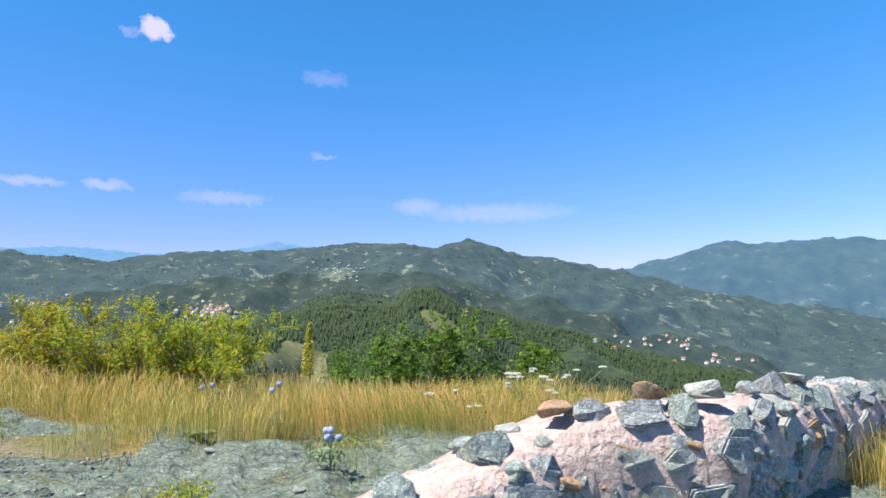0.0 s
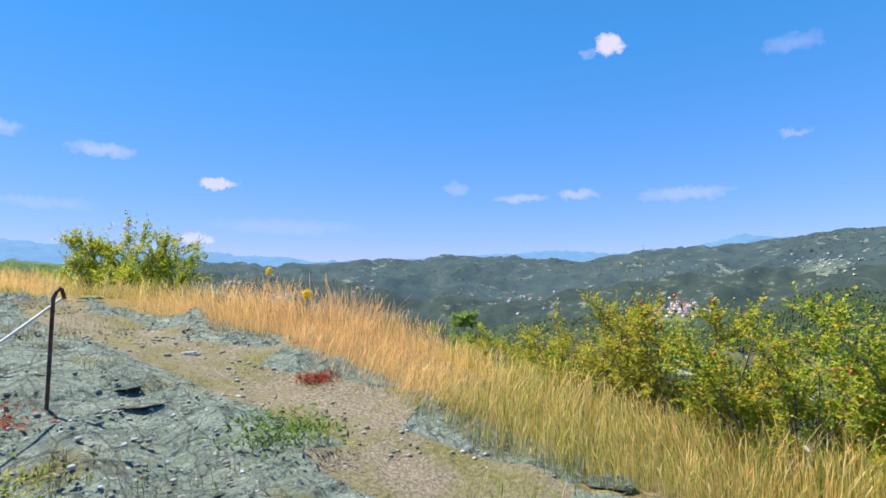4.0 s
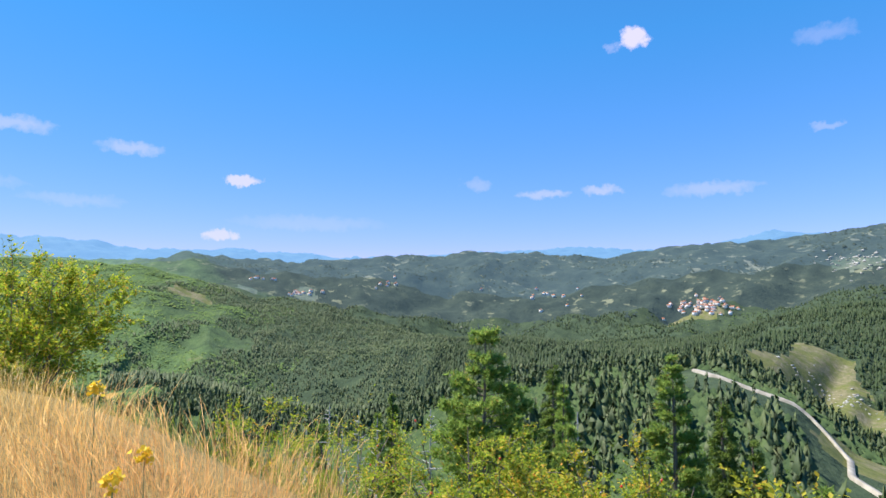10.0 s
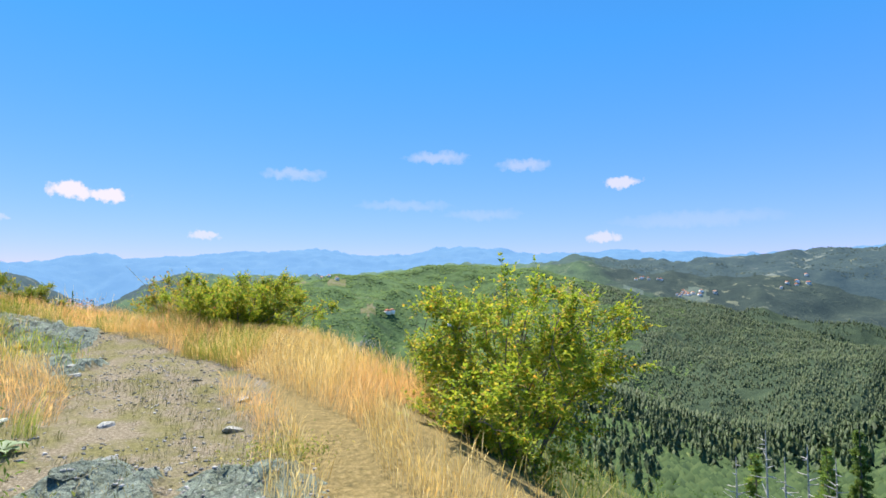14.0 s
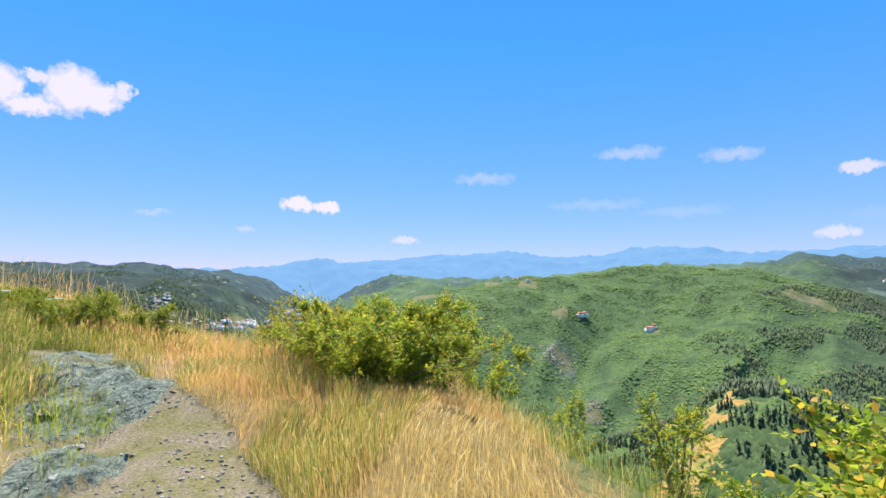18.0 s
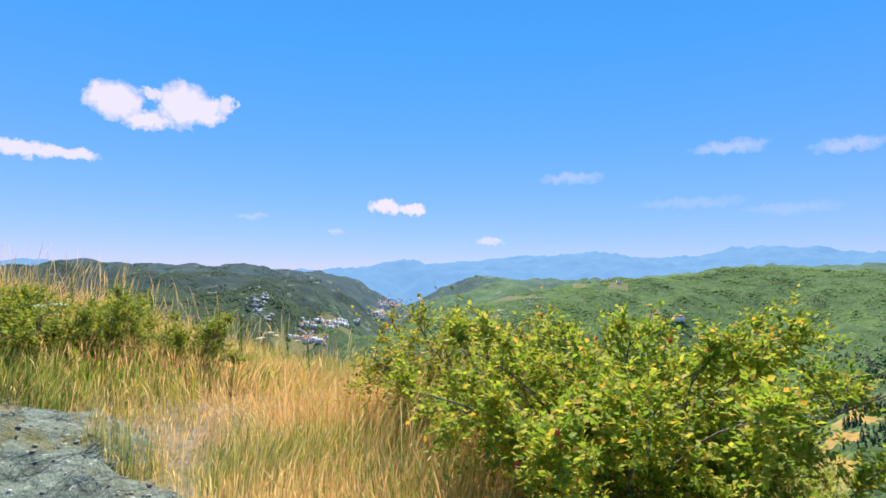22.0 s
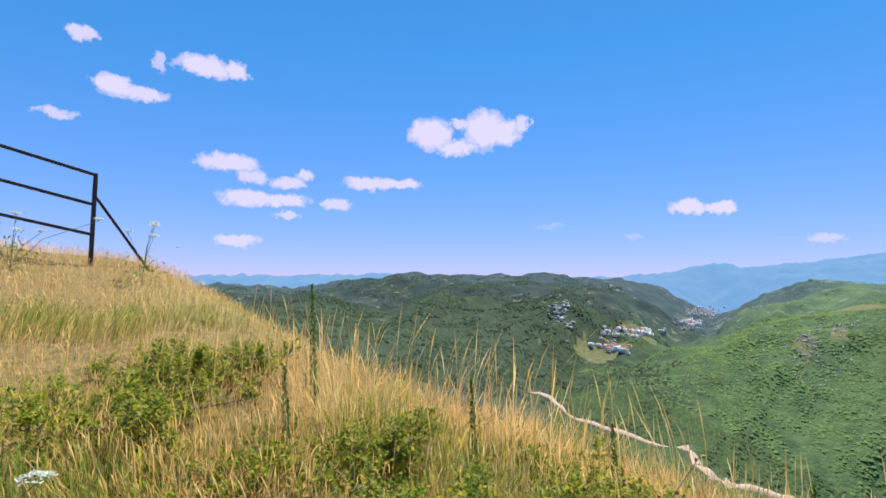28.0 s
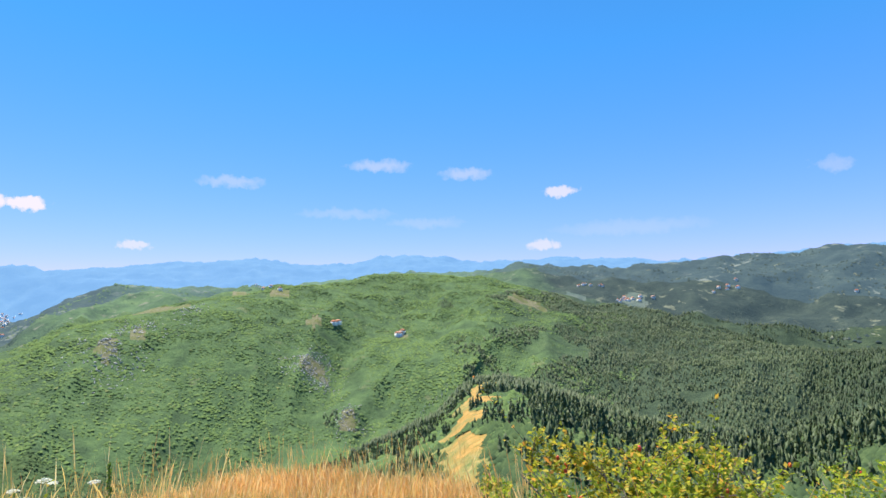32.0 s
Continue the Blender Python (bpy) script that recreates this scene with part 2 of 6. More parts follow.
M_woods = far_mat("wooded slope", WOODS, PINE, 0.045, NO_HAZE_TINT, None, (0.9, 2.2, 0.20, 7.0), (0.03, (0.13, 0.15, 0.07), 0.64), LEAFY)
# From here on tint or glow paints distance haze onto the surfaces.
M_mid = far_mat("far wooded slope with haze glow", WOODS, DARK, 0.02, NO_HAZE_TINT, ((0.08, 0.14, 0.18), 0.17), (0.9, 3.5, 0.12, 7.0), (0.03, (0.165, 0.17, 0.105), 0.585), LEAFY)
M_ridge = far_mat("distant wooded ridge with painted haze", WOODS, DARK, 0.014, (0.06, (0.07, 0.11, 0.14)), ((0.10, 0.19, 0.28), 0.22), (0.9, 5.0, 0.05, 7.0), (0.022, (0.17, 0.175, 0.125), 0.585), (66.0, 112.0, 16.0))
M_blue = far_mat("distant mountains with painted haze", DARK, DARK, 0.006, (0.3, (0.06, 0.12, 0.2)), ((0.13, 0.30, 0.58), 0.62))
M_teal = far_mat("distant dark mountains with painted haze", DARK, DARK, 0.006, (0.2, (0.05, 0.09, 0.12)), ((0.08, 0.20, 0.36), 0.36), None, (0.012, (0.11, 0.12, 0.10), 0.62))
M_field = far_mat("far fields and bare ground with painted haze", [(0.3, (0.10, 0.13, 0.05)), (0.5, (0.18, 0.18, 0.10)), (0.65, (0.26, 0.24, 0.16)), (0.8, (0.32, 0.30, 0.25))], PINE, 0.03, (0.1, (0.1, 0.13, 0.15)), ((0.14, 0.22, 0.3), 0.2))
M_bare = material("dry open ground with rock", lambda t: mix_col(t, ramp(t, noise_tex(t, 0.05, 6.0), [(0.45, (0, 0, 0)), (0.6, (1, 1, 1))]),
                  ramp(t, noise_tex(t, 0.30, 8.0, 0.7), [(0.3, (0.11, 0.13, 0.035)), (0.48, (0.30, 0.19, 0.05)), (0.6, (0.44, 0.24, 0.07)), (0.75, (0.52, 0.32, 0.12))]),
                  ramp(t, noise_tex(t, 0.35, 8.0, 0.7), [(0.32, (0.08, 0.12, 0.03)), (0.5, (0.20, 0.19, 0.06)), (0.7, (0.42, 0.27, 0.10))])), 0.95, bump=(0.9, 0.6, 0.5, 8.0), spec=0.1)

M_open = material("open grassy ground with grey rock", lambda t: mix_col(t, ramp(t, noise_tex(t, 0.06, 7.0, 0.7), [(0.46, (0, 0, 0)), (0.58, (1, 1, 1))]),
                  ramp(t, noise_tex(t, 0.30, 8.0, 0.7), [(0.3, (0.065, 0.085, 0.028)), (0.55, (0.125, 0.135, 0.045)), (0.75, (0.20, 0.18, 0.075))]),
                  ramp(t, noise_tex(t, 0.35, 8.0, 0.75), [(0.32, (0.08, 0.09, 0.04)), (0.52, (0.165, 0.15, 0.085)), (0.7, (0.27, 0.25, 0.19))])), 0.95, bump=(0.9, 0.6, 0.5, 8.0), spec=0.1)

M_soil = material("dry soil and short dry grass", lambda t: mix_col(t, ramp(t, noise_tex(t, 2.2, 6.0), [(0.42, (0, 0, 0)), (0.6, (1, 1, 1))]),
                  ramp(t, noise_tex(t, 38.0, 6.0, 0.7), [(0.3, (0.10, 0.082, 0.052)), (0.5, (0.22, 0.18, 0.12)), (0.7, (0.38, 0.33, 0.24))]),
                  ramp(t, noise_tex(t, 22.0, 6.0, 0.7), [(0.3, (0.09, 0.088, 0.032)), (0.55, (0.19, 0.17, 0.07)), (0.75, (0.31, 0.26, 0.13))])),
                  0.95, bump=(0.9, 0.03, 30.0, 8.0), spec=0.1)
M_litter = material("dry grass litter", lambda t: ramp(t, noise_tex(t, 16.0, 8.0, 0.75), [(0.3, (0.10, 0.082, 0.034)), (0.5, (0.22, 0.165, 0.066)), (0.7, (0.36, 0.27, 0.12))]),
                    0.95, bump=(0.9, 0.04, 22.0, 8.0), spec=0.1)
M_slope = material("green brown hillside", lambda t: ramp(t, noise_tex(t, 0.9, 9.0, 0.7), [(0.3, (0.05, 0.068, 0.022)), (0.5, (0.11, 0.125, 0.042)), (0.68, (0.22, 0.19, 0.08))]),
                   0.95, bump=(0.9, 0.15, 3.0, 8.0), spec=0.1)


def cracks(t, scale, stretch):
    c = t.nodes.new("ShaderNodeTexCoord")
    mp = t.nodes.new("ShaderNodeMapping")
    mp.inputs["Scale"].default_value = stretch
    mp.inputs["Rotation"].default_value = (0.0, 0.0, 0.5)
    t.links.new(c.outputs["Object"], mp.inputs["Vector"])
    nz = t.nodes.new("ShaderNodeTexNoise")
    nz.inputs["Scale"].default_value, nz.inputs["Detail"].default_value = 4.0, 5.0
    t.links.new(mp.outputs[0], nz.inputs["Vector"])
    warp = mix_col(t, 0.22, mp.outputs[0], nz.outputs["Color"], "ADD")
    vo = t.nodes.new("ShaderNodeTexVoronoi")
    vo.feature = "DISTANCE_TO_EDGE"
    vo.inputs["Scale"].default_value = scale
    t.links.new(warp, vo.inputs["Vector"])
    return vo.outputs["Distance"]


def rock_look(t):
    base = ramp(t, noise_tex(t, 4.0, 9.0, 0.72), [(0.28, (0.050, 0.064, 0.050)), (0.45, (0.130, 0.160, 0.122)), (0.58, (0.215, 0.255, 0.195)), (0.76, (0.40, 0.44, 0.365))])
    fine = ramp(t, noise_tex(t, 55.0, 7.0, 0.75), [(0.35, (0.080, 0.098, 0.074)), (0.65, (0.31, 0.355, 0.285))])
    col = mix_col(t, ramp(t, noise_tex(t, 9.0, 6.0, 0.7), [(0.42, (0, 0, 0)), (0.62, (1, 1, 1))]), base, fine)
    col = mix_col(t, ramp(t, noise_tex(t, 1.3, 7.0, 0.7), [(0.55, (0, 0, 0)), (0.66, (1, 1, 1))]), col, (0.15, 0.14, 0.055))
    col = mix_col(t, ramp(t, noise_tex(t, 17.0, 5.0, 0.7), [(0.60, (0, 0, 0)), (0.66, (1, 1, 1))]), col, (0.38, 0.41, 0.35))
    joint = ramp(t, cracks(t, 2.6, (1.0, 2.2, 1.0)), [(0.0, (1, 1, 1)), (0.05, (0, 0, 0))])
    chip = ramp(t, cracks(t, 8.0, (1.0, 1.7, 1.0)), [(0.0, (1, 1, 1)), (0.035, (0, 0, 0))])
    col = mix_col(t, calc(t, "MULTIPLY", chip, 0.35), col, (0.04, 0.042, 0.03))
    return mix_col(t, calc(t, "MULTIPLY", joint, 0.6), col, (0.035, 0.034, 0.026))


M_rock = material("grey green schist with lichen", rock_look, 0.9, bump=(1.0, 0.14, 6.0, 10.0), spec=0.15)
M_bark = material("grey brown bark", lambda t: ramp(t, noise_tex(t, 40.0, 6.0), [(0.3, (0.08, 0.06, 0.045)), (0.7, (0.26, 0.21, 0.17))]), 0.9, bump=(0.8, 0.01, 60.0, 5.0))
M_dead = material("bleached dead wood", lambda t: ramp(t, noise_tex(t, 8.0, 5.0), [(0.3, (0.34, 0.32, 0.30)), (0.7, (0.60, 0.57, 0.54))]), 0.9)
M_gold = leafy("dry golden grass", [(0.0, (0.52, 0.33, 0.085)), (0.35, (0.72, 0.50, 0.145)), (0.7, (0.83, 0.62, 0.22)), (1.0, (0.90, 0.74, 0.38))], 0.52, (0.30, (0.92, 0.48, 0.19), 0.78))
M_orange = leafy("dry orange grass", [(0.0, (0.50, 0.27, 0.075)), (0.4, (0.72, 0.42, 0.13)), (0.8, (0.86, 0.55, 0.21)), (1.0, (0.90, 0.68, 0.34))], 0.5)
M_green = leafy("green and yellowing grass", [(0.0, (0.13, 0.19, 0.025)), (0.4, (0.26, 0.32, 0.045)), (0.75, (0.46, 0.44, 0.10)), (1.0, (0.68, 0.54, 0.19))], 0.5)
M_leaf = leafy("small yellow green leaves", [(0.0, (0.14, 0.23, 0.02)), (0.35, (0.26, 0.37, 0.028)), (0.7, (0.42, 0.47, 0.038)), (0.90, (0.60, 0.50, 0.058)), (1.0, (0.76, 0.38, 0.05))], 0.55, (1.6, (0.50, 0.43, 0.05), 0.12))
M_lowleaf = leafy("dark yellowing bush leaves", [(0.0, (0.10, 0.16, 0.018)), (0.4, (0.21, 0.28, 0.025)), (0.8, (0.37, 0.38, 0.035)), (1.0, (0.56, 0.40, 0.05))], 0.5)
M_autumn = leafy("yellow green leaves turning orange", [(0.0, (0.14, 0.20, 0.018)), (0.4, (0.28, 0.34, 0.025)), (0.75, (0.47, 0.45, 0.04)), (0.92, (0.66, 0.44, 0.05)), (1.0, (0.74, 0.30, 0.05))], 0.5, (1.1, (0.58, 0.38, 0.045), 0.2))
M_leaf2 = leafy("fresh green leaves", [(0.0, (0.06, 0.12, 0.015)), (0.5, (0.13, 0.23, 0.03)), (1.0, (0.24, 0.34, 0.05))], 0.45)
M_needle = leafy("pine needles", [(0.0, (0.14, 0.23, 0.05)), (0.5, (0.26, 0.38, 0.08)), (0.93, (0.38, 0.48, 0.11)), (1.0, (0.56, 0.34, 0.09))], 0.6)
M_dimneedle = leafy("dark spruce needles", [(0.0, (0.09, 0.14, 0.035)), (0.5, (0.17, 0.25, 0.05)), (1.0, (0.27, 0.35, 0.075))], 0.55)
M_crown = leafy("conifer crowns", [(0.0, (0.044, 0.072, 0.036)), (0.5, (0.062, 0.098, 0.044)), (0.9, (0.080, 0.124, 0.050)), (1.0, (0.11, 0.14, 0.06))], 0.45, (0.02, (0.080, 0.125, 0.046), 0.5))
# Darker crown tones that paint the shade of the mountain to the south.
M_shadecrown = leafy("crowns darkened as shaded slope", [(0.0, (0.030, 0.047, 0.032)), (0.5, (0.044, 0.066, 0.038)), (1.0, (0.066, 0.090, 0.048))], 0.1, (0.010, (0.066, 0.094, 0.046), 0.6))
M_youngcrown = leafy("young conifer crowns", [(0.0, (0.060, 0.090, 0.044)), (0.5, (0.088, 0.128, 0.056)), (0.9, (0.115, 0.158, 0.064)), (1.0, (0.15, 0.17, 0.08))], 0.35, (0.02, (0.115, 0.160, 0.060), 0.5))
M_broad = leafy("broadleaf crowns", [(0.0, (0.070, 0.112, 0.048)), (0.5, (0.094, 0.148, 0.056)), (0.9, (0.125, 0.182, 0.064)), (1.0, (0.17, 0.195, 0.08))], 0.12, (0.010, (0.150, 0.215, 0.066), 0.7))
M_dimbroad = leafy("dark broadleaf crowns", [(0.0, (0.046, 0.074, 0.038)), (0.5, (0.064, 0.100, 0.044)), (1.0, (0.09, 0.128, 0.054))], 0.12, (0.014, (0.090, 0.135, 0.05), 0.5))
M_weed = leafy("short dry weeds", [(0.0, (0.12, 0.13, 0.04)), (0.5, (0.24, 0.22, 0.09)), (1.0, (0.40, 0.32, 0.16))], 0.3)

# ---- the lie of the land ----
# Bearings run anticlockwise from +y, as seen from the middle of the hilltop path. Height angles in degrees.
FAR = [(-60, 3.0), (-42, 4.0), (-36.5, 4.7), (-34, 5.0), (-30.5, 4.6), (-26, 4.8), (-22, 3.6), (-18, 2.5), (-10, 2.5), (4, 3.4), (13, 4.8), (16.3, 5.2),
       (19, 4.7), (24, 3.6), (30, 4.0), (34, 4.1), (41, 3.8), (48, 3.4), (57, 3.0), (62, 3.65), (67, 3.8), (70, 3.6), (76, 3.6), (78.4, 4.2), (85, 4.35),
       (86.5, 3.8), (92, 3.4), (95, 4.0), (97, 4.1), (108, 3.2), (112, 2.9), (115.5, 3.25), (119, 2.6), (123, 2.0), (135, 1.9), (147, 2.2), (165, 1.8), (200, 2.0), (260, 3.0)]
MAIN = [(-60, -3.0), (-38, -2.1), (-25, 0.2), (-18, 2.4), (-13.5, 3.4), (-8, 4.1), (-5.6, 4.8), (-3.3, 5.4), (-1, 5.3), (0.7, 4.8), (3.6, 5.3), (8, 5.25),
        (14.7, 4.5), (18.4, 4.05), (21, 4.1), (26, 3.7), (30, 3.2), (33, 3.2), (37, 3.5), (43, 3.6), (49.4, 3.5), (53.5, 3.1), (58, 2.8), (65, 2.65), (68.3, 3.1),
        (70.6, 3.75), (72.5, 3.1), (78, 1.8), (95, 0.4), (102, 0.9), (108.4, 1.5), (111.6, 0.3), (114, -1.2), (116, -1.6), (118.5, -0.1), (121, 1.2), (124, 1.9),
        (132, 2.15), (141, 2.1), (151, 1.3), (156, 0.5), (200, 0.0), (260, -1.0)]
MID = [(-60, -9.0), (-37, -8.7), (-27, -7.0), (-20, -6.1), (-9.4, -3.1), (-4.5, -1.5), (-2.5, -1.0), (-1, 0.2), (0.5, 0.9), (2.2, 0.8), (4, -1.0), (7, -1.7), (12.6, -2.5),
       (17, -3.7), (24, -4.9), (37, -5.4), (45, -5.6), (48, -4.8), (53, -3.2), (57, -2.1), (64, -0.6), (69, 1.2), (74.5, 2.4), (78, 2.3), (82, 2.4), (86, 2.7),
       (91, 2.0), (95, 1.9), (99, 1.2), (104, 0.0), (108, -0.9), (112, -1.8), (115, -3.9), (119, -5.2), (124, -6.9), (128.5, -9.4), (131.5, -8.3), (137, -4.9),
       (142.5, -3.3), (149, -2.8), (160, -1.9), (200, -3.0), (260, -6.0)]
NEAR = [(-60, -17.0), (-20, -17.0), (0, -15.5), (5, -14.8), (9, -13.4), (13, -9.8), (19, -7.9), (30, -8.6), (42, -10.5), (50, -13.0), (57, -13.0), (61.5, -11.7),
        (66.5, -9.9), (70.5, -8.7), (73, -8.1), (76, -7.9), (78, -8.8), (80, -10.9), (83.5, -12.4), (91, -14.7), (105, -16.5), (110, -16.0), (115, -15.6), (118, -12.9),
        (125, -11.8), (129, -10.6), (132, -9.2), (142, -8.0), (165, -6.0), (200, -6.0), (260, -12.0)]
REACH = [(-60, 160, 900, 3000), (-5, 160, 900, 2500), (5, 165, 850, 2300), (20, 190, 720, 2300), (45, 220, 900, 2300), (60, 330, 1150, 2000), (75, 375, 1300, 1900),
         (90, 350, 1150, 1900), (104, 300, 950, 2500), (116, 270, 820, 2900), (122, 280, 700, 2100), (130, 285, 480, 1900), (145, 300, 800, 1900), (200, 300, 800, 1900), (260, 200, 900, 2500)]
EDGE = [(14.0, -2.0), (8.0, 4.5), (4.0, 7.4), (0.5, 8.2), (-2.2, 7.9), (-4.0, 6.9), (-6.5, 6.7), (-9.0, 6.5), (-11.5, 6.1), (-13.4, 5.4), (-17.0, 4.4), (-19.8, 3.0),
        (-22.7, 1.5), (-26.0, 0.6), (-29.2, -0.9), (-30.0, -2.4), (-28.6, -3.5), (-26.0, -3.8), (-24.4, -4.5), (-23.3, -6.3), (-22.5, -8.3), (-21.85, -11.5), (-22.4, -17.0), (-23.0, -26.0)]
TRAIL = [(2.0, 0.0), (-1.0, 1.9), (-3.0, 3.2), (-5.5, 4.0), (-8.0, 4.1), (-11.0, 3.8), (-14.0, 3.2), (-16.5, 2.2), (-18.3, 0.9), (-19.4, -0.4)]
CREST_X = [-31.0, -28.5, -24.0, -20.2, -18.7, -16.0, -12.5, -10.0, -8.3, -6.0, -4.0, -2.2, 0.0, 3.0, 14.0]
CREST_Z = [-0.80, -0.52, 0.28, 0.55, 0.30, 0.08, -0.08, -0.27, -0.42, -0.85, -1.28, -1.45, -1.5, -1.6, -2.2]


def sstep(a, b, v):
    q = np.clip((v - a) / (b - a), 0.0, 1.0)
    return q * q * (3 - 2 * q)


def curve_at(table, az):
    a = np.array(table, float)
    v = np.interp(az, a[:, 0], a[:, 1])
    return 0.5 * v + 0.25 * (np.interp(az - 0.35, a[:, 0], a[:, 1]) + np.interp(az + 0.35, a[:, 0], a[:, 1]))


def line_gap(x, y, line):
    """Signed distance to a polyline; positive to the right of its way."""
    best, sign = np.full(np.shape(x), 1e9), np.ones(np.shape(x))
    for (ax, ay), (bx, by) in zip(line[:-1], line[1:]):
        ux, uy = bx - ax, by - ay
        q = np.clip(((x - ax) * ux + (y - ay) * uy) / (ux * ux + uy * uy), 0, 1)
        px, py = x - ax - q * ux, y - ay - q * uy
        d = np.hypot(px, py)
        near = d < best - 1e-9
        best = np.where(near, d, best)
        sign = np.where(near, np.where(ux * py - uy * px < 0, 1.0, -1.0), sign)
    return best * sign


_rng = np.random.default_rng(5)
_grid = _rng.random((64, 64))


def vnoise(x, y):
    xi, yi = np.floor(x).astype(int), np.floor(y).astype(int)
    fx, fy = x - xi, y - yi
    fx, fy = fx * fx * (3 - 2 * fx), fy * fy * (3 - 2 * fy)
    g = lambda i, j: _grid[i % 64, j % 64]
    return (g(xi, yi) * (1 - fx) + g(xi + 1, yi) * fx) * (1 - fy) + (g(xi, yi + 1) * (1 - fx) + g(xi + 1, yi + 1) * fx) * fy


def fbm(x, y, n=4):
    s, a = 0.0, 0.5
    for k in range(n):
        s = s + a * (vnoise(x * 2 ** k + 13.7 * k, y * 2 ** k + 7.3 * k) - 0.5)
        a *= 0.5
    return s


OUTCROPS = [(-12.9, 3.1, 0.8), (-13.2, 4.1, 0.75), (-18.0, 0.5, 0.7), (-19.6, -0.6, 1.0), (-20.3, -1.5, 0.9)]


def rocky(x, y, d):
    """Where bare schist comes through, 0 to 1."""
    tr = np.abs(line_gap(x, y, TRAIL))
    jag = 0.35 * fbm(x * 3.1, y * 3.1, 3)
    a = sstep(5.6, 5.0, tr + 1.8 * fbm(x * 0.8, y * 0.8, 3) + jag) * sstep(-12.6, -11.8, x + jag)
    b = sstep(0.10, 0.17, fbm(x * 0.55 + 3, y * 0.55, 3) + 0.15 * jag) * sstep(2.8, 2.4, tr)
    way = sstep(0.30, 0.60, np.abs(line_gap(x, y, [(-3.2, 5.1), (-4.8, 4.85), (-6.2, 5.05), (-7.4, 4.75), (-9.0, 4.4), (-12.5, 4.3)])) + jag)
    c = np.zeros(np.shape(x))
    for ox, oy, orad in OUTCROPS:
        c = np.maximum(c, sstep(orad, orad * 0.75, np.hypot(x - ox, (y - oy) * 1.3) + 1.4 * jag))
    return np.maximum(np.maximum(a * way, b) * sstep(-0.8, -1.05, d + jag), c)


def hilltop(x, y):
    z = np.interp(x, CREST_X, CREST_Z)
    z = z + (0.20 * np.clip(-0.6 - y, 0, 11.4) - 0.16 * np.clip(-12.6 - y, 0, 30) + 0.06 * np.clip(-5.5 - y, 0, 8)) * sstep(-14.0, -19.5, x) * sstep(-28.5, -23.4, x)
    z = z + 0.05 * np.clip(1.5 - y, 0, 10) * sstep(-19.0, -14.0, x) * sstep(0, -6, x)
    d = line_gap(x, y, EDGE)
    out = np.clip(d, 0, None)
    z = z - np.interp(x, [-21.0, -16.5], [0.60, 0.85]) * out * out / (out + 1.4)
    rough = 0.10 * fbm(x * 0.9, y * 0.9, 4)
    ledge = np.abs(fbm(x * 1.7 + 0.6 * y, y * 2.6, 4)) * 0.38 + 0.12 * np.floor(5 * (0.5 + fbm(x * 0.9 - 0.3 * y, y * 1.5, 3))) / 2.0
    return z + rough + (ledge - 0.12) * rocky(x, y, d)


def land(x, y):
    x, y = np.asarray(x, float), np.asarray(y, float)
    dx, dy = x - HUB[0], y - HUB[1]
    r = np.hypot(dx, dy)
    az = np.degrees(np.arctan2(-dx, dy))
    az = np.where(az < -60, az + 360, az)
    reach = np.array(REACH, float)
    r1, r2, r3 = (np.interp(az, reach[:, 0], reach[:, k]) for k in (1, 2, 3))
    r4 = np.full_like(r1, 4300.0)
    z0 = np.where((az > 165) & (az < 300), -6.0, -28.0)
    z0 = np.where((az >= 140) & (az <= 165), -28 + 22 * (az - 140) / 25, z0)
    tan = lambda table: np.tan(np.radians(curve_at(table, az)))
    z1, z2, z3, z4 = (HUB[2] + rr * tan(tb) for rr, tb in ((r1, NEAR), (r2, MID), (r3, MAIN), (r4, FAR)))
    ks_r, ks_z = [np.full_like(r1, 70.0), r1], [z0, z1]
    for (ra, za), (rb, zb) in (((r1, z1), (r2, z2)), ((r2, z2), (r3, z3)), ((r3, z3), (r4, z4))):
        rt = ra + 0.30 * (rb - ra)
        zs = HUB[2] + (za - HUB[2]) / ra * rt
        zt = np.minimum(zs - 0.012 * rt, za + 0.3 * (zb - za))
        ks_r += [rt, rb]
        ks_z += [zt, zb]
    ks_r += [np.full_like(r1, 4900.0)]
    ks_z += [z4 - 120.0]
    z = ks_z[0]
    for i in range(len(ks_r) - 1):
        q = np.clip((r - ks_r[i]) / (ks_r[i + 1] - ks_r[i]), 0, 1)
        if i > 0:
            q = 0.55 * q + 0.45 * q * q * (3 - 2 * q)
        z = np.where(r >= ks_r[i], ks_z[i] + (ks_z[i + 1] - ks_z[i]) * q, z)
    # gullies and knolls, kept low near the crests
    amp = np.clip(r - 90, 0, 900) * 0.055
    z = z + amp * fbm(x / 210.0, y / 210.0, 4) + np.clip(r - 500, 0, 2500) * 0.012 * fbm(x / 55.0, y / 55.0, 3) * 2
    # spurs and gullies down the slopes between the crests
    for ra, rb, high in ((r1, r2, 0.070), (r2, r3, 0.060)):
        q = np.clip((r - ra) / (rb - ra), 0, 1)
        rib = np.abs(fbm(az / 9.0 + 0.0016 * r, r / 520.0 + 3.0, 4)) * 2.2 - 0.35
        z = z - high * (rb - ra) * rib * (4 * q * (1 - q)) ** 1.2
    near = hilltop(x, y)
    w = sstep(24.0, 62.0, r)
    return near * (1 - w) + z * w


def height_at(x, y):
    return float(land(np.array([x]), np.array([y]))[0])


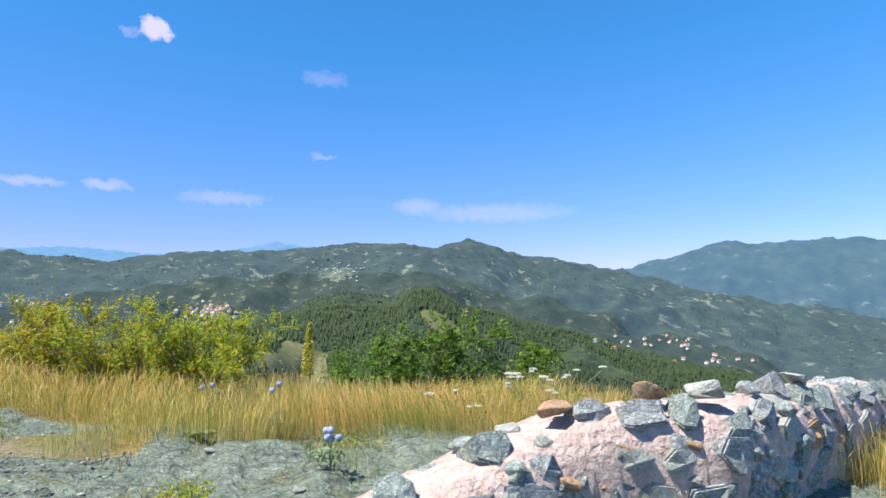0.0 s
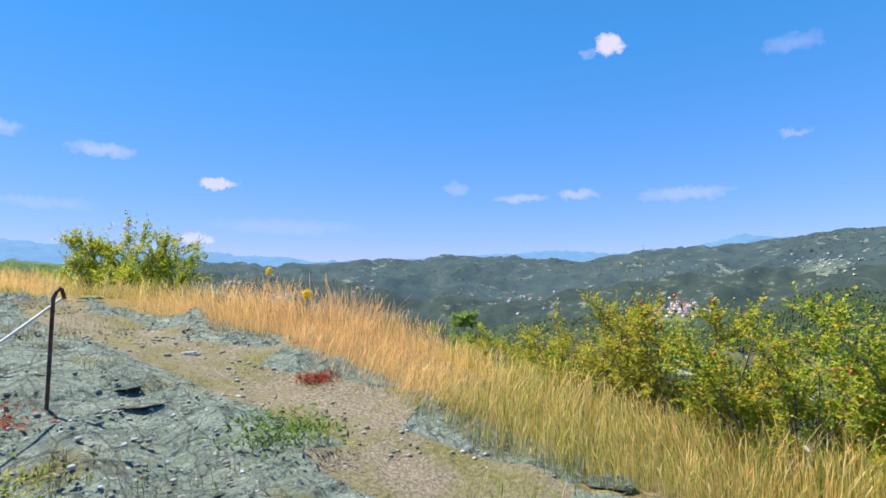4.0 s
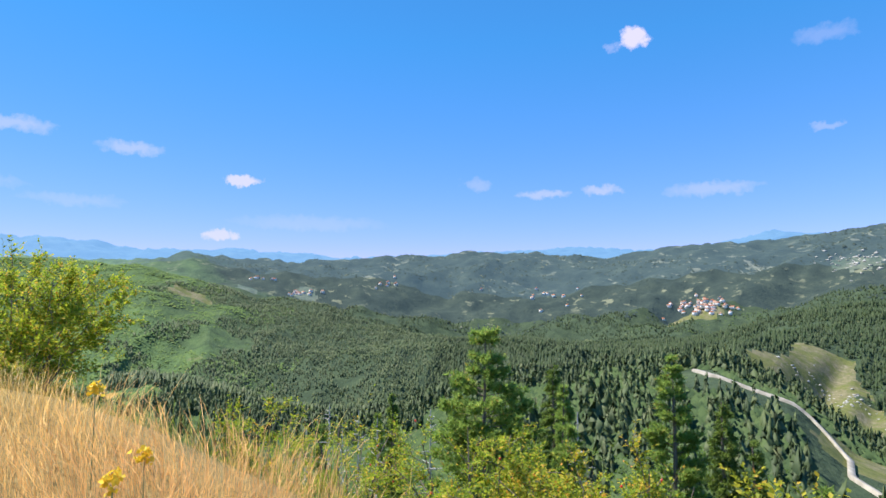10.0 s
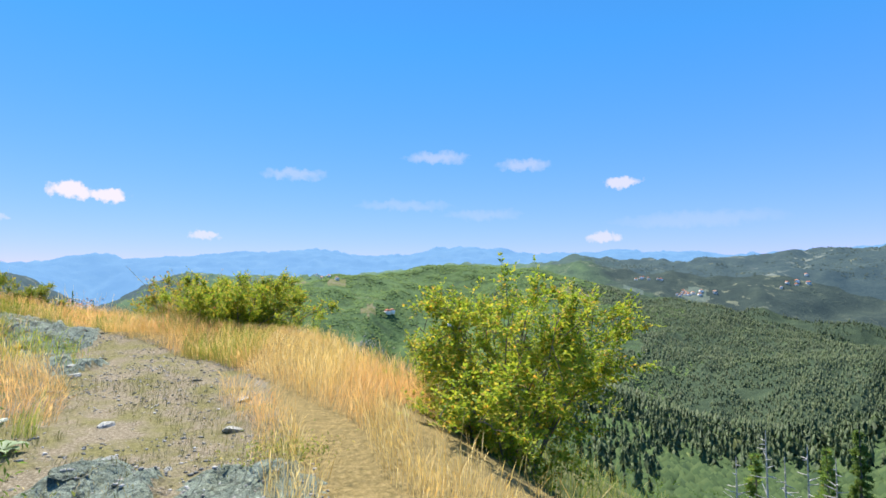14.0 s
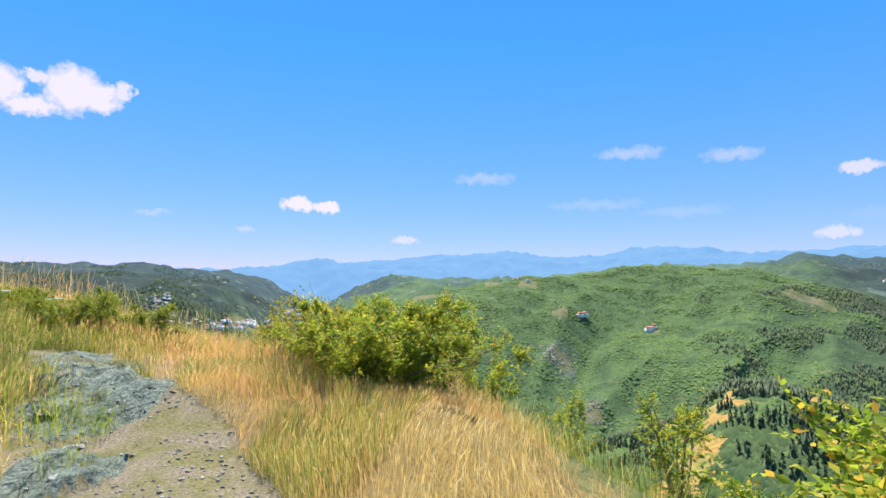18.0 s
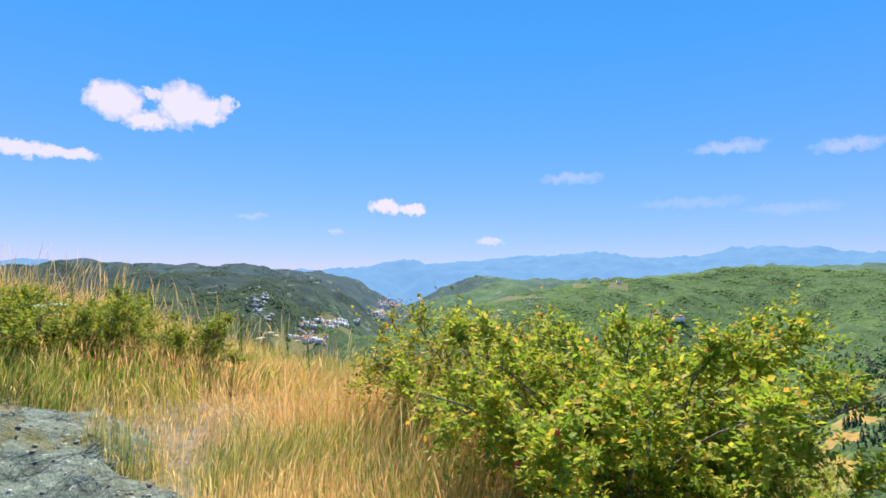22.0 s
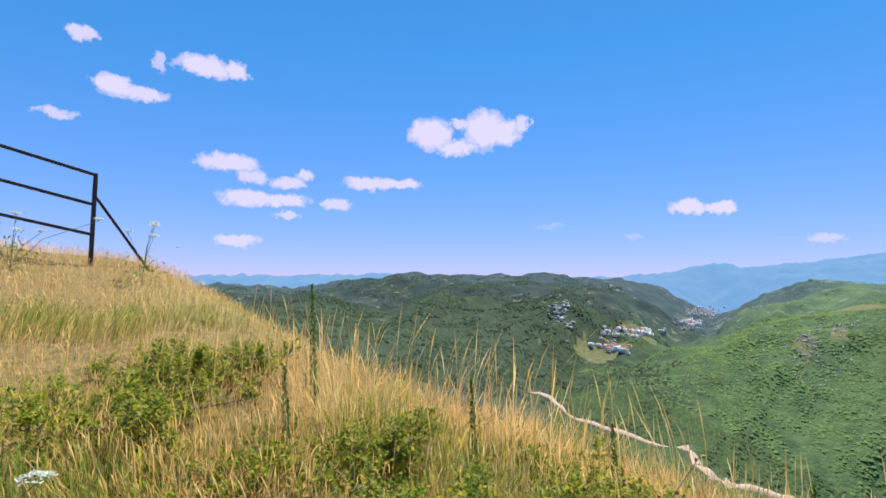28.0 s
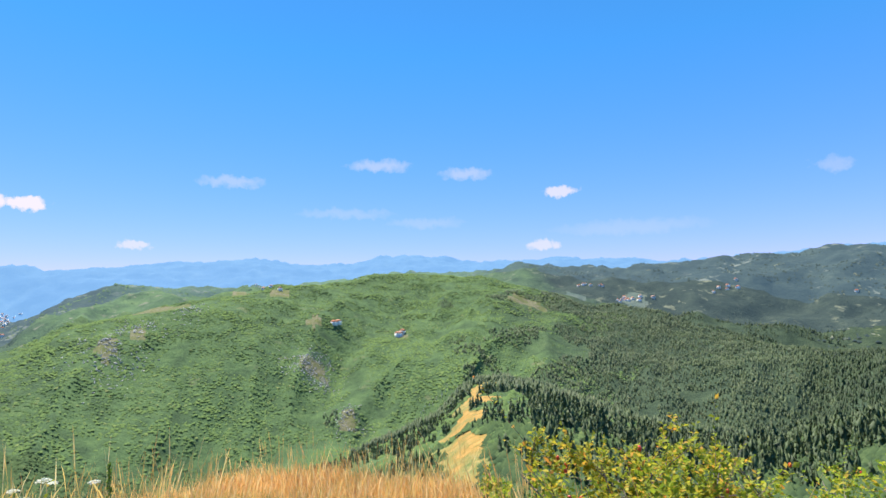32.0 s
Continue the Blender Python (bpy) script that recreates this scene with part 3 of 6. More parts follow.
def mesh_from(name, verts, quads=None, tris=None, mats=(), slots=None, parent=None, smooth=False):
    """One mesh object from arrays of corners."""
    me = bpy.data.meshes.new(name)
    verts = np.asarray(verts, np.float32)
    me.vertices.add(len(verts))
    me.vertices.foreach_set("co", verts.ravel())
    idx, tot = [], []
    for f, k in ((quads, 4), (tris, 3)):
        if f is not None and len(f):
            f = np.asarray(f, np.int32).reshape(-1, k)
            idx.append(f.ravel())
            tot.append(np.full(len(f), k, np.int32))
    idx, tot = np.concatenate(idx), np.concatenate(tot)
    me.loops.add(len(idx))
    me.loops.foreach_set("vertex_index", idx)
    me.polygons.add(len(tot))
    me.polygons.foreach_set("loop_start", np.concatenate([[0], np.cumsum(tot)[:-1]]).astype(np.int32))
    me.polygons.foreach_set("loop_total", tot)
    for m in mats:
        me.materials.append(m)
    if slots is not None:
        me.polygons.foreach_set("material_index", np.asarray(slots, np.int32))
    if smooth:
        me.polygons.foreach_set("use_smooth", np.ones(len(tot), bool))
    me.update(calc_edges=True)
    ob = new(name, me)
    if parent:
        ob.parent = parent
    return ob


# ground sheet: rings and spokes from the hilltop to the horizon
spokes = np.concatenate([np.linspace(-46, 182, 760), np.linspace(186, 310, 32)])
rings = np.concatenate([np.linspace(0.2, 15, 165), np.linspace(15.15, 26, 60), np.geomspace(26.6, 1500, 150), np.geomspace(1520, 4900, 110)])
A, RR = np.meshgrid(np.radians(spokes), rings)
GX, GY = HUB[0] - np.sin(A) * RR, HUB[1] + np.cos(A) * RR
GZ = land(GX, GY)
ns, nr_ = len(spokes), len(rings)


def sheet(name, r0, r1, pick, mats, centre=False):
    ids = np.arange(r0, r1)
    k = len(ids)
    v = np.stack([GX[ids].ravel(), GY[ids].ravel(), GZ[ids].ravel()], 1)
    i, j = np.meshgrid(np.arange(k - 1), np.arange(ns), indexing="ij")
    jn = (j + 1) % ns
    q = np.stack([i * ns + j, i * ns + jn, (i + 1) * ns + jn, (i + 1) * ns + j], -1).reshape(-1, 4)[:, ::-1]
    tris = None
    if centre:
        c = len(v)
        v = np.concatenate([v, [[HUB[0], HUB[1], height_at(HUB[0], HUB[1])]]])
        tris = np.stack([np.full(ns, c), (np.arange(ns) + 1) % ns, np.arange(ns)], 1)[:, ::-1]
    m = v[q].mean(1)
    slots = pick(m[:, 0], m[:, 1])
    if tris is not None:
        slots = np.concatenate([slots, np.zeros(len(tris), int)])
    return mesh_from(name, v, q, tris, mats, slots, smooth=True)


def spot(az, el, start=75.0):
    """Where the sight line from the hilltop on that bearing and height angle meets the land."""
    r = np.geomspace(start, 4600, 900)
    sx, sy = HUB[0] - math.sin(radians(az)) * r, HUB[1] + math.cos(radians(az)) * r
    over = HUB[2] + r * math.tan(radians(el)) - land(sx, sy)
    k = int(np.argmax(over < 0)) if (over < 0).any() else len(r) - 1
    return float(sx[k]), float(sy[k]), float(r[k])


CLEARINGS = [  # bearing, height angle, width, depth: mown, burnt or rocky open ground
    (15.0, -7.4, 34, 60), (11.8, -7.6, 44, 80), (10.6, -9.6, 34, 60), (9.0, -11.4, 26, 50), (7.8, -13.6, 20, 30), (-0.9, -2.6, 45, 70), (10.2, 2.6, 90, 120), (91.8, -5.6, 26, 36), (91.0, -7.2, 18, 26), (88.3, -11.4, 14, 28),
    (98.3, 0.7, 45, 90), (109.0, -3.3, 18, 50), (106.6, -2.5, 16, 50), (94.5, 0.9, 30, 60), (70.5, -0.6, 60, 45), (65.5, 0.2, 50, 50), (58.6, -11.9, 16, 26),
    (22.5, -1.8, 90, 130), (60.0, -0.5, 50, 70), (83.0, -3.6, 22, 30), (91.4, -1.9, 22, 40), (126.6, -5.3, 60, 100), (104.8, -0.4, 70, 90),
    (116.4, -1.1, 70, 160), (117.8, -2.2, 60, 120), (122.4, -3.2, 90, 90), (124.6, -4.7, 55, 80),
]
OPEN_SPOTS = [(*spot(a, e)[:2], w, d, a) for a, e, w, d in CLEARINGS]


ROAD_WEST = [spot(a, e)[:2] for a, e in ((21.0, -7.4), (19.4, -7.8), (16.3, -8.7), (13.2, -9.6), (11.8, -10.6), (10.4, -12.1), (9.0, -13.6), (8.6, -14.8), (6.3, -15.9))]
ROAD_SOUTH = [spot(a, e)[:2] for a, e in ((132.3, -8.9), (130.4, -9.1), (129.0, -10.5), (125.1, -11.8), (122.1, -12.5), (118.5, -12.7), (117.4, -14.2), (115.1, -15.3), (110.5, -15.6))]


def on_road(x, y):
    """On a road, or so near its lower side that trees would hide it."""
    toward = 13.0 / (np.hypot(x - HUB[0], y - HUB[1]) + 1.0)
    fx, fy = x + (x - HUB[0]) * toward, y + (y - HUB[1]) * toward
    return (np.abs(line_gap(x, y, ROAD_WEST)) < 6) | (np.abs(line_gap(fx, fy, ROAD_WEST)) < 8) | (np.abs(line_gap(x, y, ROAD_SOUTH)) < 7) | (np.abs(line_gap(fx, fy, ROAD_SOUTH)) < 7)


def bare(x, y):
    hit = np.zeros(np.shape(x), bool)
    wob = 1.5 * fbm(x / 45.0, y / 45.0, 4) + 0.6 * fbm(x / 9.0, y / 9.0, 2)
    for cx, cy, w, d, a in OPEN_SPOTS:
        ca, sa = math.cos(radians(a)), math.sin(radians(a))
        u, v = (x - cx) * ca + (y - cy) * sa, -(x - cx) * sa + (y - cy) * ca
        hit |= (u / w) ** 2 * 2 + (v / d) ** 2 * 2 + wob < 0.75
    return hit | burnt(x, y)


def burnt(x, y):
    r = np.hypot(x - HUB[0], y - HUB[1])
    az = np.degrees(np.arctan2(-(x - HUB[0]), y - HUB[1]))
    mid = np.interp(r, [90, 200, 300, 380], [80.5, 78.5, 76.5, 75.4])
    return (r > 95) & (r < 385) & (np.abs(az - mid) < np.interp(r, [95, 250, 385], [5.0, 2.7, 0.9]) * (0.62 + 2.6 * fbm(x / 22.0, y / 22.0, 4)))


def strip(x):
    """How far the grass reaches in from the edge of the drop."""
    return np.interp(x, [-18.5, -15.5, -13.0, -4.5, -2.0], [2.6, 1.5, 1.15, 1.35, 2.3])


def ground_kind(x, y):
    r = np.hypot(x - HUB[0], y - HUB[1])
    d, tr = line_gap(x, y, EDGE), np.abs(line_gap(x, y, TRAIL))
    k = np.where(d > 1.2 + 2.0 * fbm(x, y, 3), 2, np.where((d < -0.9) & (tr < 1.5 + 1.2 * fbm(x, y, 3) + 0.5 * fbm(x * 5, y * 5, 2)) | (d < 0.1 - strip(x) + 0.4 * fbm(x * 3, y * 3, 3)) & (tr < 3.2) & (x < -3.0), 0, 1))
    k = np.where(rocky(x, y, d) > 0.5, 3, k)
    k = np.where(bare(x, y), np.where(burnt(x, y), 5, 6), k)
    return np.where((r > 75) & (k < 5), 4, k)


near_end = int(np.searchsorted(rings, 1500.5))
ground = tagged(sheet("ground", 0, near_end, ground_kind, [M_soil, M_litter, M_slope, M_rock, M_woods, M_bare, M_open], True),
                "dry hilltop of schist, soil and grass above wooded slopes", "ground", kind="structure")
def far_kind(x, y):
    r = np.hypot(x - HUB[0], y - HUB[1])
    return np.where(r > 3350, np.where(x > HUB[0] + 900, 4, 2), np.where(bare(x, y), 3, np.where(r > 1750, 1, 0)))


# Haze on the backdrop is tint and glow in its materials.
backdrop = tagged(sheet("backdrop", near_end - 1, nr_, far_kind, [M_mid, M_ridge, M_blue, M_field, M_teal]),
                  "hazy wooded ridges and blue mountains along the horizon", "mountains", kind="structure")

# ---- helpers for things ----
def empty(name, x, y, z, label, category, group=""):
    e = new(name)
    e.empty_display_size = 0.1
    e.location = (x, y, z)
    return tagged(e, label, category, group)


def part(name, bm, mat, parent, label="", smooth=False):
    me = bpy.data.meshes.new(name)
    if smooth:
        for f in bm.faces:
            f.smooth = True
    bm.to_mesh(me)
    bm.free()
    me.materials.append(mat)
    ob = new(name, me)
    ob.parent = parent
    return tagged(ob, label) if label else ob


def tube_arrays(points, radii, sides=5):
    """Corners and quads of a bent tapering tube."""
    p, r = np.asarray(points, float), np.asarray(radii, float)
    d = np.gradient(p, axis=0)
    d /= np.linalg.norm(d, axis=1)[:, None] + 1e-9
    a = np.cross(d, np.where(np.abs(d[:, 2:3]) > 0.9, [[1.0, 0, 0]], [[0, 0, 1.0]]))
    a /= np.linalg.norm(a, axis=1)[:, None] + 1e-9
    b = np.cross(d, a)
    ang = np.arange(sides) * 2 * math.pi / sides
    v = p[:, None] + r[:, None, None] * (np.cos(ang)[None, :, None] * a[:, None] + np.sin(ang)[None, :, None] * b[:, None])
    n = len(p)
    i, j = np.meshgrid(np.arange(n - 1), np.arange(sides), indexing="ij")
    jn = (j + 1) % sides
    q = np.stack([i * sides + j, i * sides + jn, (i + 1) * sides + jn, (i + 1) * sides + j], -1).reshape(-1, 4)
    return v.reshape(-1, 3), q


class Pile:
    """Collects corners and faces for one mesh."""
    def __init__(self):
        self.v, self.q, self.t, self.n = [], [], [], 0

    def add(self, v, q=None, t=None):
        self.v.append(np.asarray(v, float).reshape(-1, 3))
        if q is not None:
            self.q.append(np.asarray(q).reshape(-1, 4) + self.n)
        if t is not None:
            self.t.append(np.asarray(t).reshape(-1, 3) + self.n)
        self.n += len(self.v[-1])

    def tube(self, points, radii, sides=5):
        v, q = tube_arrays(points, radii, sides)
        self.add(v, q)

    def make(self, name, mat, parent=None, smooth=False, label=""):
        ob = mesh_from(name, np.concatenate(self.v), np.concatenate(self.q) if self.q else None, np.concatenate(self.t) if self.t else None, [mat], parent=parent, smooth=smooth)
        return tagged(ob, label) if label else ob


def leaf_cards(rng, centres, size, up=0.35, aspect=0.55):
    """A small folded leaf of two triangles at each centre."""
    n = len(centres)
    a = rng.normal(size=(n, 3))
    a /= np.linalg.norm(a, axis=1)[:, None]
    nrm = rng.normal(size=(n, 3)) + [0, 0, up * 3]
    b = np.cross(nrm, a)
    b /= np.linalg.norm(b, axis=1)[:, None] + 1e-9
    c = np.cross(a, b) * 0.12
    s = size * rng.uniform(0.65, 1.3, n)[:, None]
    v = np.stack([centres - a * s * 0.5, centres + b * s * aspect * 0.5 + c * s, centres + a * s * 0.5, centres - b * s * aspect * 0.5 + c * s], 1)
    k = np.arange(n)[:, None] * 4
    return v.reshape(-1, 3), np.concatenate([k + [0, 1, 2], k + [0, 2, 3]])


def shrub(name, x, y, top, width, depth, label, mat, leaves, seed, size=0.045, clumps=60, hips=0, base=None, sprays=10, group="", category="shrub"):
    """A many-stemmed shrub: arching stems from the base, side branches on them, and twigs set with small leaves; some twigs stand far out."""
    rng = np.random.default_rng(seed)
    z = height_at(x, y) - 0.05 if base is None else base
    h = top - z
    width, depth = width * 1.2, depth * 1.2
    th = empty(name, x, y, z, label, category, group)
    unit = lambda v: v / (np.linalg.norm(v, axis=-1, keepdims=True) + 1e-9)
    stems = max(9, clumps // 5)
    wood = Pile()
    lobe = rng.uniform(0.62, 1.12, 9)
    starts, ways = [], []
    for k in range(stems):
        a = 6.283 * (k + rng.uniform(-0.4, 0.4)) / stems
        out = (0.18 + 0.82 * math.sqrt(rng.random())) * lobe[int(a / 6.284 * 9) % 9]
        rise = max(0.30, math.sqrt(max(0.05, 1.0 - 0.72 * min(out, 1.0) ** 2))) * rng.uniform(0.76, 1.0)
        end = np.array([math.cos(a) * out * width / 2, math.sin(a) * out * depth / 2, h * rise * 0.93])
        root = np.array([math.cos(a), math.sin(a), 0.0]) * rng.uniform(0.03, 0.16) * width / 2
        bend = root + (end - root) * [0.35, 0.35, 0.68] + rng.normal(size=3) * 0.05 * h
        q = np.linspace(0, 1, 9)[:, None]
        pts = (1 - q) ** 2 * root + 2 * q * (1 - q) * bend + q * q * end
        r0 = (0.008 + 0.007 * rng.random()) * min(1.6, h * 0.75)
        wood.tube(pts, np.linspace(r0, 0.004, 9), 5)
        for j in range(9):
            f = rng.uniform(0.12, 1.0)
            s0 = np.array([np.interp(f * 8, np.arange(9), pts[:, c]) for c in range(3)])
            away = unit(s0 * [1, 1, 0] + 1e-6)
            d = unit(away * rng.uniform(0.1, 0.9) + unit(rng.normal(size=3)) * 0.85 + [0, 0, rng.uniform(0.0, 0.75)])
            ln = rng.uniform(0.10, 0.24) * (width + h) / 2 * (1.15 - 0.45 * f)
            tip = s0 + d * ln + [0, 0, -0.05 * ln]
            tip[2] = np.clip(tip[2], 0.05, h * 1.02)
            wood.tube([s0, (s0 + tip) / 2 + [0, 0, 0.06 * ln], tip], [0.0045, 0.0035, 0.002], 4)
            starts.append(s0)
            ways.append(tip - s0)
    starts, ways = np.array(starts), np.array(ways)
    per_leaf = 11
    nt = max(60, leaves // per_leaf)
    pick = rng.integers(0, len(starts), nt)
    f = rng.uniform(0.15, 1.0, nt)[:, None]
    tb = starts[pick] + ways[pick] * f
    td = unit(unit(ways[pick]) * 0.6 + unit(rng.normal(size=(nt, 3))) * 0.9 + [0, 0, 0.25])
    tl = rng.uniform(0.07, 0.19, nt) * (0.7 + 0.3 * min(2.0, h))
    long_ = rng.permutation(nt)[:sprays]
    high = tb[long_]
    td[long_] = unit(unit(high - [0, 0, 0.35 * h]) + rng.normal(size=(len(long_), 3)) * 0.25 + [0, 0, 0.35])
    tl[long_] *= rng.uniform(1.8, 3.2, len(long_))
    for i in np.concatenate([long_, rng.permutation(nt)[:160]]):
        wood.tube([tb[i], tb[i] + td[i] * tl[i] * 0.5, tb[i] + td[i] * tl[i]], [0.0028, 0.0022, 0.0012], 3)
    g = np.tile(np.linspace(0.12, 1.0, per_leaf), (nt, 1)) + rng.uniform(-0.05, 0.05, (nt, per_leaf))
    side = np.cross(td, [0.0, 0.0, 1.0]) + 1e-6
    side = unit(side)[:, None] * np.where(np.arange(per_leaf) % 2 == 0, 1.0, -1.0)[None, :, None] + rng.normal(size=(nt, per_leaf, 3)) * 0.55
    s = size * rng.uniform(0.6, 1.3, (nt, per_leaf, 1))
    axis = unit(unit(side) + td[:, None] * 0.7)
    c = tb[:, None] + td[:, None] * (g * tl[:, None])[..., None] + axis * s * 0.55
    nrm = unit(rng.normal(size=(nt, per_leaf, 3)) * 0.6 + [0, 0, 1.0])
    b = unit(np.cross(nrm, axis)) * s * 0.33
    fold = unit(np.cross(axis, b)) * s * 0.10
    a_ = axis * s * 0.55
    v = np.stack([c - a_, c + b + fold, c + a_, c - b + fold], 2).reshape(-1, 4, 3)
    v = v[v[:, :, 2].min(1) > 0.02]
    i = np.arange(len(v))[:, None] * 4
    wood.make("framework", M_bark, th)
    mesh_from("crown", v.reshape(-1, 3), None, np.concatenate([i + [0, 1, 2], i + [0, 2, 3]]), [mat], parent=th)
    outer = np.argsort(-np.linalg.norm((tb - [0, 0, h * 0.4]) / [width, depth, h], axis=1))[:max(60, nt // 3)]
    for k in range(hips):
        i = outer[int(rng.integers(len(outer)))]
        bm = bmesh.new()
        bmesh.ops.create_uvsphere(bm, u_segments=7, v_segments=5, radius=0.012, matrix=Matrix.Translation(tb[i] + td[i] * tl[i] * 1.05) @ Matrix.Diagonal((1, 1, 1.35, 1)))
        part("rose_hip", bm, M_hip, th, "ripe red rose hip", True)
    return th


M_hip = material("red rose hip", lambda t: (0.62, 0.05, 0.02), 0.35)
# shrubs along the drop
SHRUB = "dense rose shrub with small yellow green leaves above the drop"
shrub("rose_shrub", -16.25, 6.5, 1.78, 3.7, 3.0, "tall rose shrub with yellowing leaves and bare twigs on the edge", M_leaf, 62000, 11, 0.042, 150, base=-1.0, sprays=34)
shrub("rose_shrub", -21.5, 2.05, 1.76, 2.4, 3.2, "broad rose shrub with red hips and yellowing leaves in dry grass", M_leaf, 56000, 12, 0.036, 130, hips=24, sprays=40)
shrub("rose_shrub", -23.0, 0.5, 1.74, 2.6, 2.4, "open rose shrub with red hips and orange tinged leaves", M_autumn, 22000, 13, 0.036, 90, hips=26, sprays=60)
shrub("rose_shrub", -23.7, 2.3, 1.5, 2.3, 2.2, "open yellowing rose shrub on the grassy edge", M_leaf, 12000, 14, 0.036, 60, hips=8, sprays=40)
for k, (x, y, top, w, n) in enumerate([(-3.2, 7.7, 0.10, 2.5, 15000), (-5.1, 8.1, 0.08, 2.8, 17000), (-7.2, 8.9, -0.15, 2.8, 14000), (-9.6, 9.9, -0.35, 2.6, 9000),
                                       (-11.6, 9.6, -0.4, 2.0, 6000)]):
    shrub("rose_shrub", x, y, top, w, w * 0.85, SHRUB, M_autumn if k in (1, 2) else M_leaf, int(n * 1.4), 20 + k, 0.031, 56, hips=3 if k else 5, sprays=18, group="shrubs along the drop")
shrub("rose_shrub", -4.15, 7.75, 0.02, 2.3, 1.9, SHRUB, M_leaf, 17000, 26, 0.030, 60, hips=4, sprays=18, group="shrubs along the drop")
shrub("rose_shrub", -6.1, 7.9, -0.05, 2.2, 1.8, SHRUB, M_autumn, 13000, 27, 0.030, 56, hips=4, sprays=16, group="shrubs along the drop")
shrub("rose_shrub", -8.3, 9.3, -0.45, 2.4, 2.0, SHRUB, M_leaf, 12000, 28, 0.034, 50, hips=3, sprays=14, group="shrubs along the drop")
shrub("green_shrub", 0.1, 10.4, 0.0, 3.4, 2.6, "leafy fresh green shrub below the rock slab", M_leaf2, 18000, 31, 0.065, 90, sprays=14)
shrub("small_shrub", -27.6, 4.3, -0.45, 1.9, 1.7, "small yellow green shrub on the grassy slope", M_leaf, 6500, 32, 0.045, 34, sprays=10)
shrub("tall_shrub", -23.5, 6.05, 0.65, 1.5, 1.4, "thin open yellowing shrub rising from below the edge", M_leaf, 4500, 38, 0.045, 34, sprays=22)
shrub("small_shrub", -25.2, 0.4, 0.75, 1.9, 1.6, "low yellowing shrub below the grassy edge", M_leaf, 7500, 33, 0.04, 34, sprays=14, hips=4)
shrub("small_shrub", -24.2, 3.0, 0.35, 1.8, 1.6, "low yellowing shrub below the grassy edge", M_leaf, 6500, 36, 0.04, 34, sprays=14)
shrub("low_bush", -21.9, -3.7, 1.72, 2.3, 1.9, "low dense green bush in the dry grass of the slope", M_lowleaf, 34000, 34, 0.028, 90, sprays=12)
shrub("low_bush", -22.9, -3.0, 1.45, 1.8, 1.5, "low dense green bush in the dry grass of the slope", M_lowleaf, 15000, 35, 0.028, 60, sprays=8)
for k, (x, y, high, w) in enumerate([(-21.4, -4.9, 0.32, 1.7), (-22.4, -5.6, 0.30, 1.6), (-23.1, -4.6, 0.34, 1.5), (-20.9, -6.4, 0.30, 1.9), (-21.9, -7.2, 0.26, 1.6)]):
    shrub("low_bush", x, y, height_at(x, y) + high, w, w * 0.9, "low dense green bush in the dry grass of the slope", M_lowleaf, 11000, 130 + k, 0.028, 60, sprays=6, group="low bushes on the slope")
shrub("rose_shrub", -13.6, 9.3, -0.6, 1.7, 1.5, SHRUB, M_leaf, 5000, 37, 0.043, 30, sprays=10, group="shrubs along the drop")


def conifer(x, y, top, height, width, label, seed, kind="pine", mat=None):
    """A young conifer: tapering trunk, whorls of drooping branches with needle tufts."""
    rng = np.random.default_rng(seed)
    base = height_at(x, y) - 0.2
    h = max(height, top - base)
    th = empty("pine_tree" if kind == "pine" else "spruce_tree", x, y, top - h, label, "tree")
    wood, tufts, dirs = Pile(), [], []
    q = np.linspace(0, 1, 9)
    wood.tube(np.stack([0.12 * np.sin(q * 5 + seed), 0.1 * np.cos(q * 4), q * h], 1), np.linspace(0.17, 0.015, 9) * h / 10, 7)
    steps = int(h * (2.4 if kind == "pine" else 3.4))
    for i in range(steps):
        f = (i + rng.random()) / steps
        if f < 0.12:
            continue
        reach = width / 2 * ((1 - f) ** 0.75 + 0.06) * rng.uniform(0.6, 1.15)
        for k in range(5):
            a = rng.uniform(0, 2 * math.pi)
            lift = rng.uniform(0.15, 0.5) if kind == "pine" else rng.uniform(-0.35, 0.05)
            end = np.array([math.cos(a), math.sin(a), lift]) * reach
            s = np.array([0, 0, f * h])
            pts = np.stack([s, s + end * 0.5 - [0, 0, 0.04 * reach], s + end])
            wood.tube(pts, [0.035 * (1 - f) + 0.012, 0.016, 0.006], 4)
            m = max(5, int(reach * (16 if kind == "pine" else 18)))
            w = rng.uniform(0.25, 1.0, m)[:, None] ** 0.7
            tufts.append(s + end * w + rng.normal(size=(m, 3)) * [0.13, 0.13, 0.10] * (0.4 + reach * 0.35))
            dirs.append(np.repeat((end / (np.linalg.norm(end) + 1e-9))[None], m, 0))
    wood.make("trunk", M_bark, th, True)
    c, d = np.concatenate(tufts), np.concatenate(dirs)
    rep = 11
    c, d = np.repeat(c, rep, 0), np.repeat(d, rep, 0)
    n = len(c)
    d = d * 0.8 + rng.normal(size=(n, 3)) * 0.75 + [0, 0, 0.35 if kind == "pine" else -0.1]
    d /= np.linalg.norm(d, axis=1)[:, None]
    b = np.cross(d, rng.normal(size=(n, 3)))
    b /= np.linalg.norm(b, axis=1)[:, None] + 1e-9
    ln = rng.uniform(0.2, 0.42, n)[:, None] * (1.0 if kind == "pine" else 0.8)
    v = np.stack([c - b * 0.035, c + b * 0.035, c + d * ln], 1).reshape(-1, 3)
    mesh_from("crown", v, None, np.arange(n * 3).reshape(-1, 3), [mat or (M_needle if kind == "pine" else M_dimneedle)], parent=th)
    return th


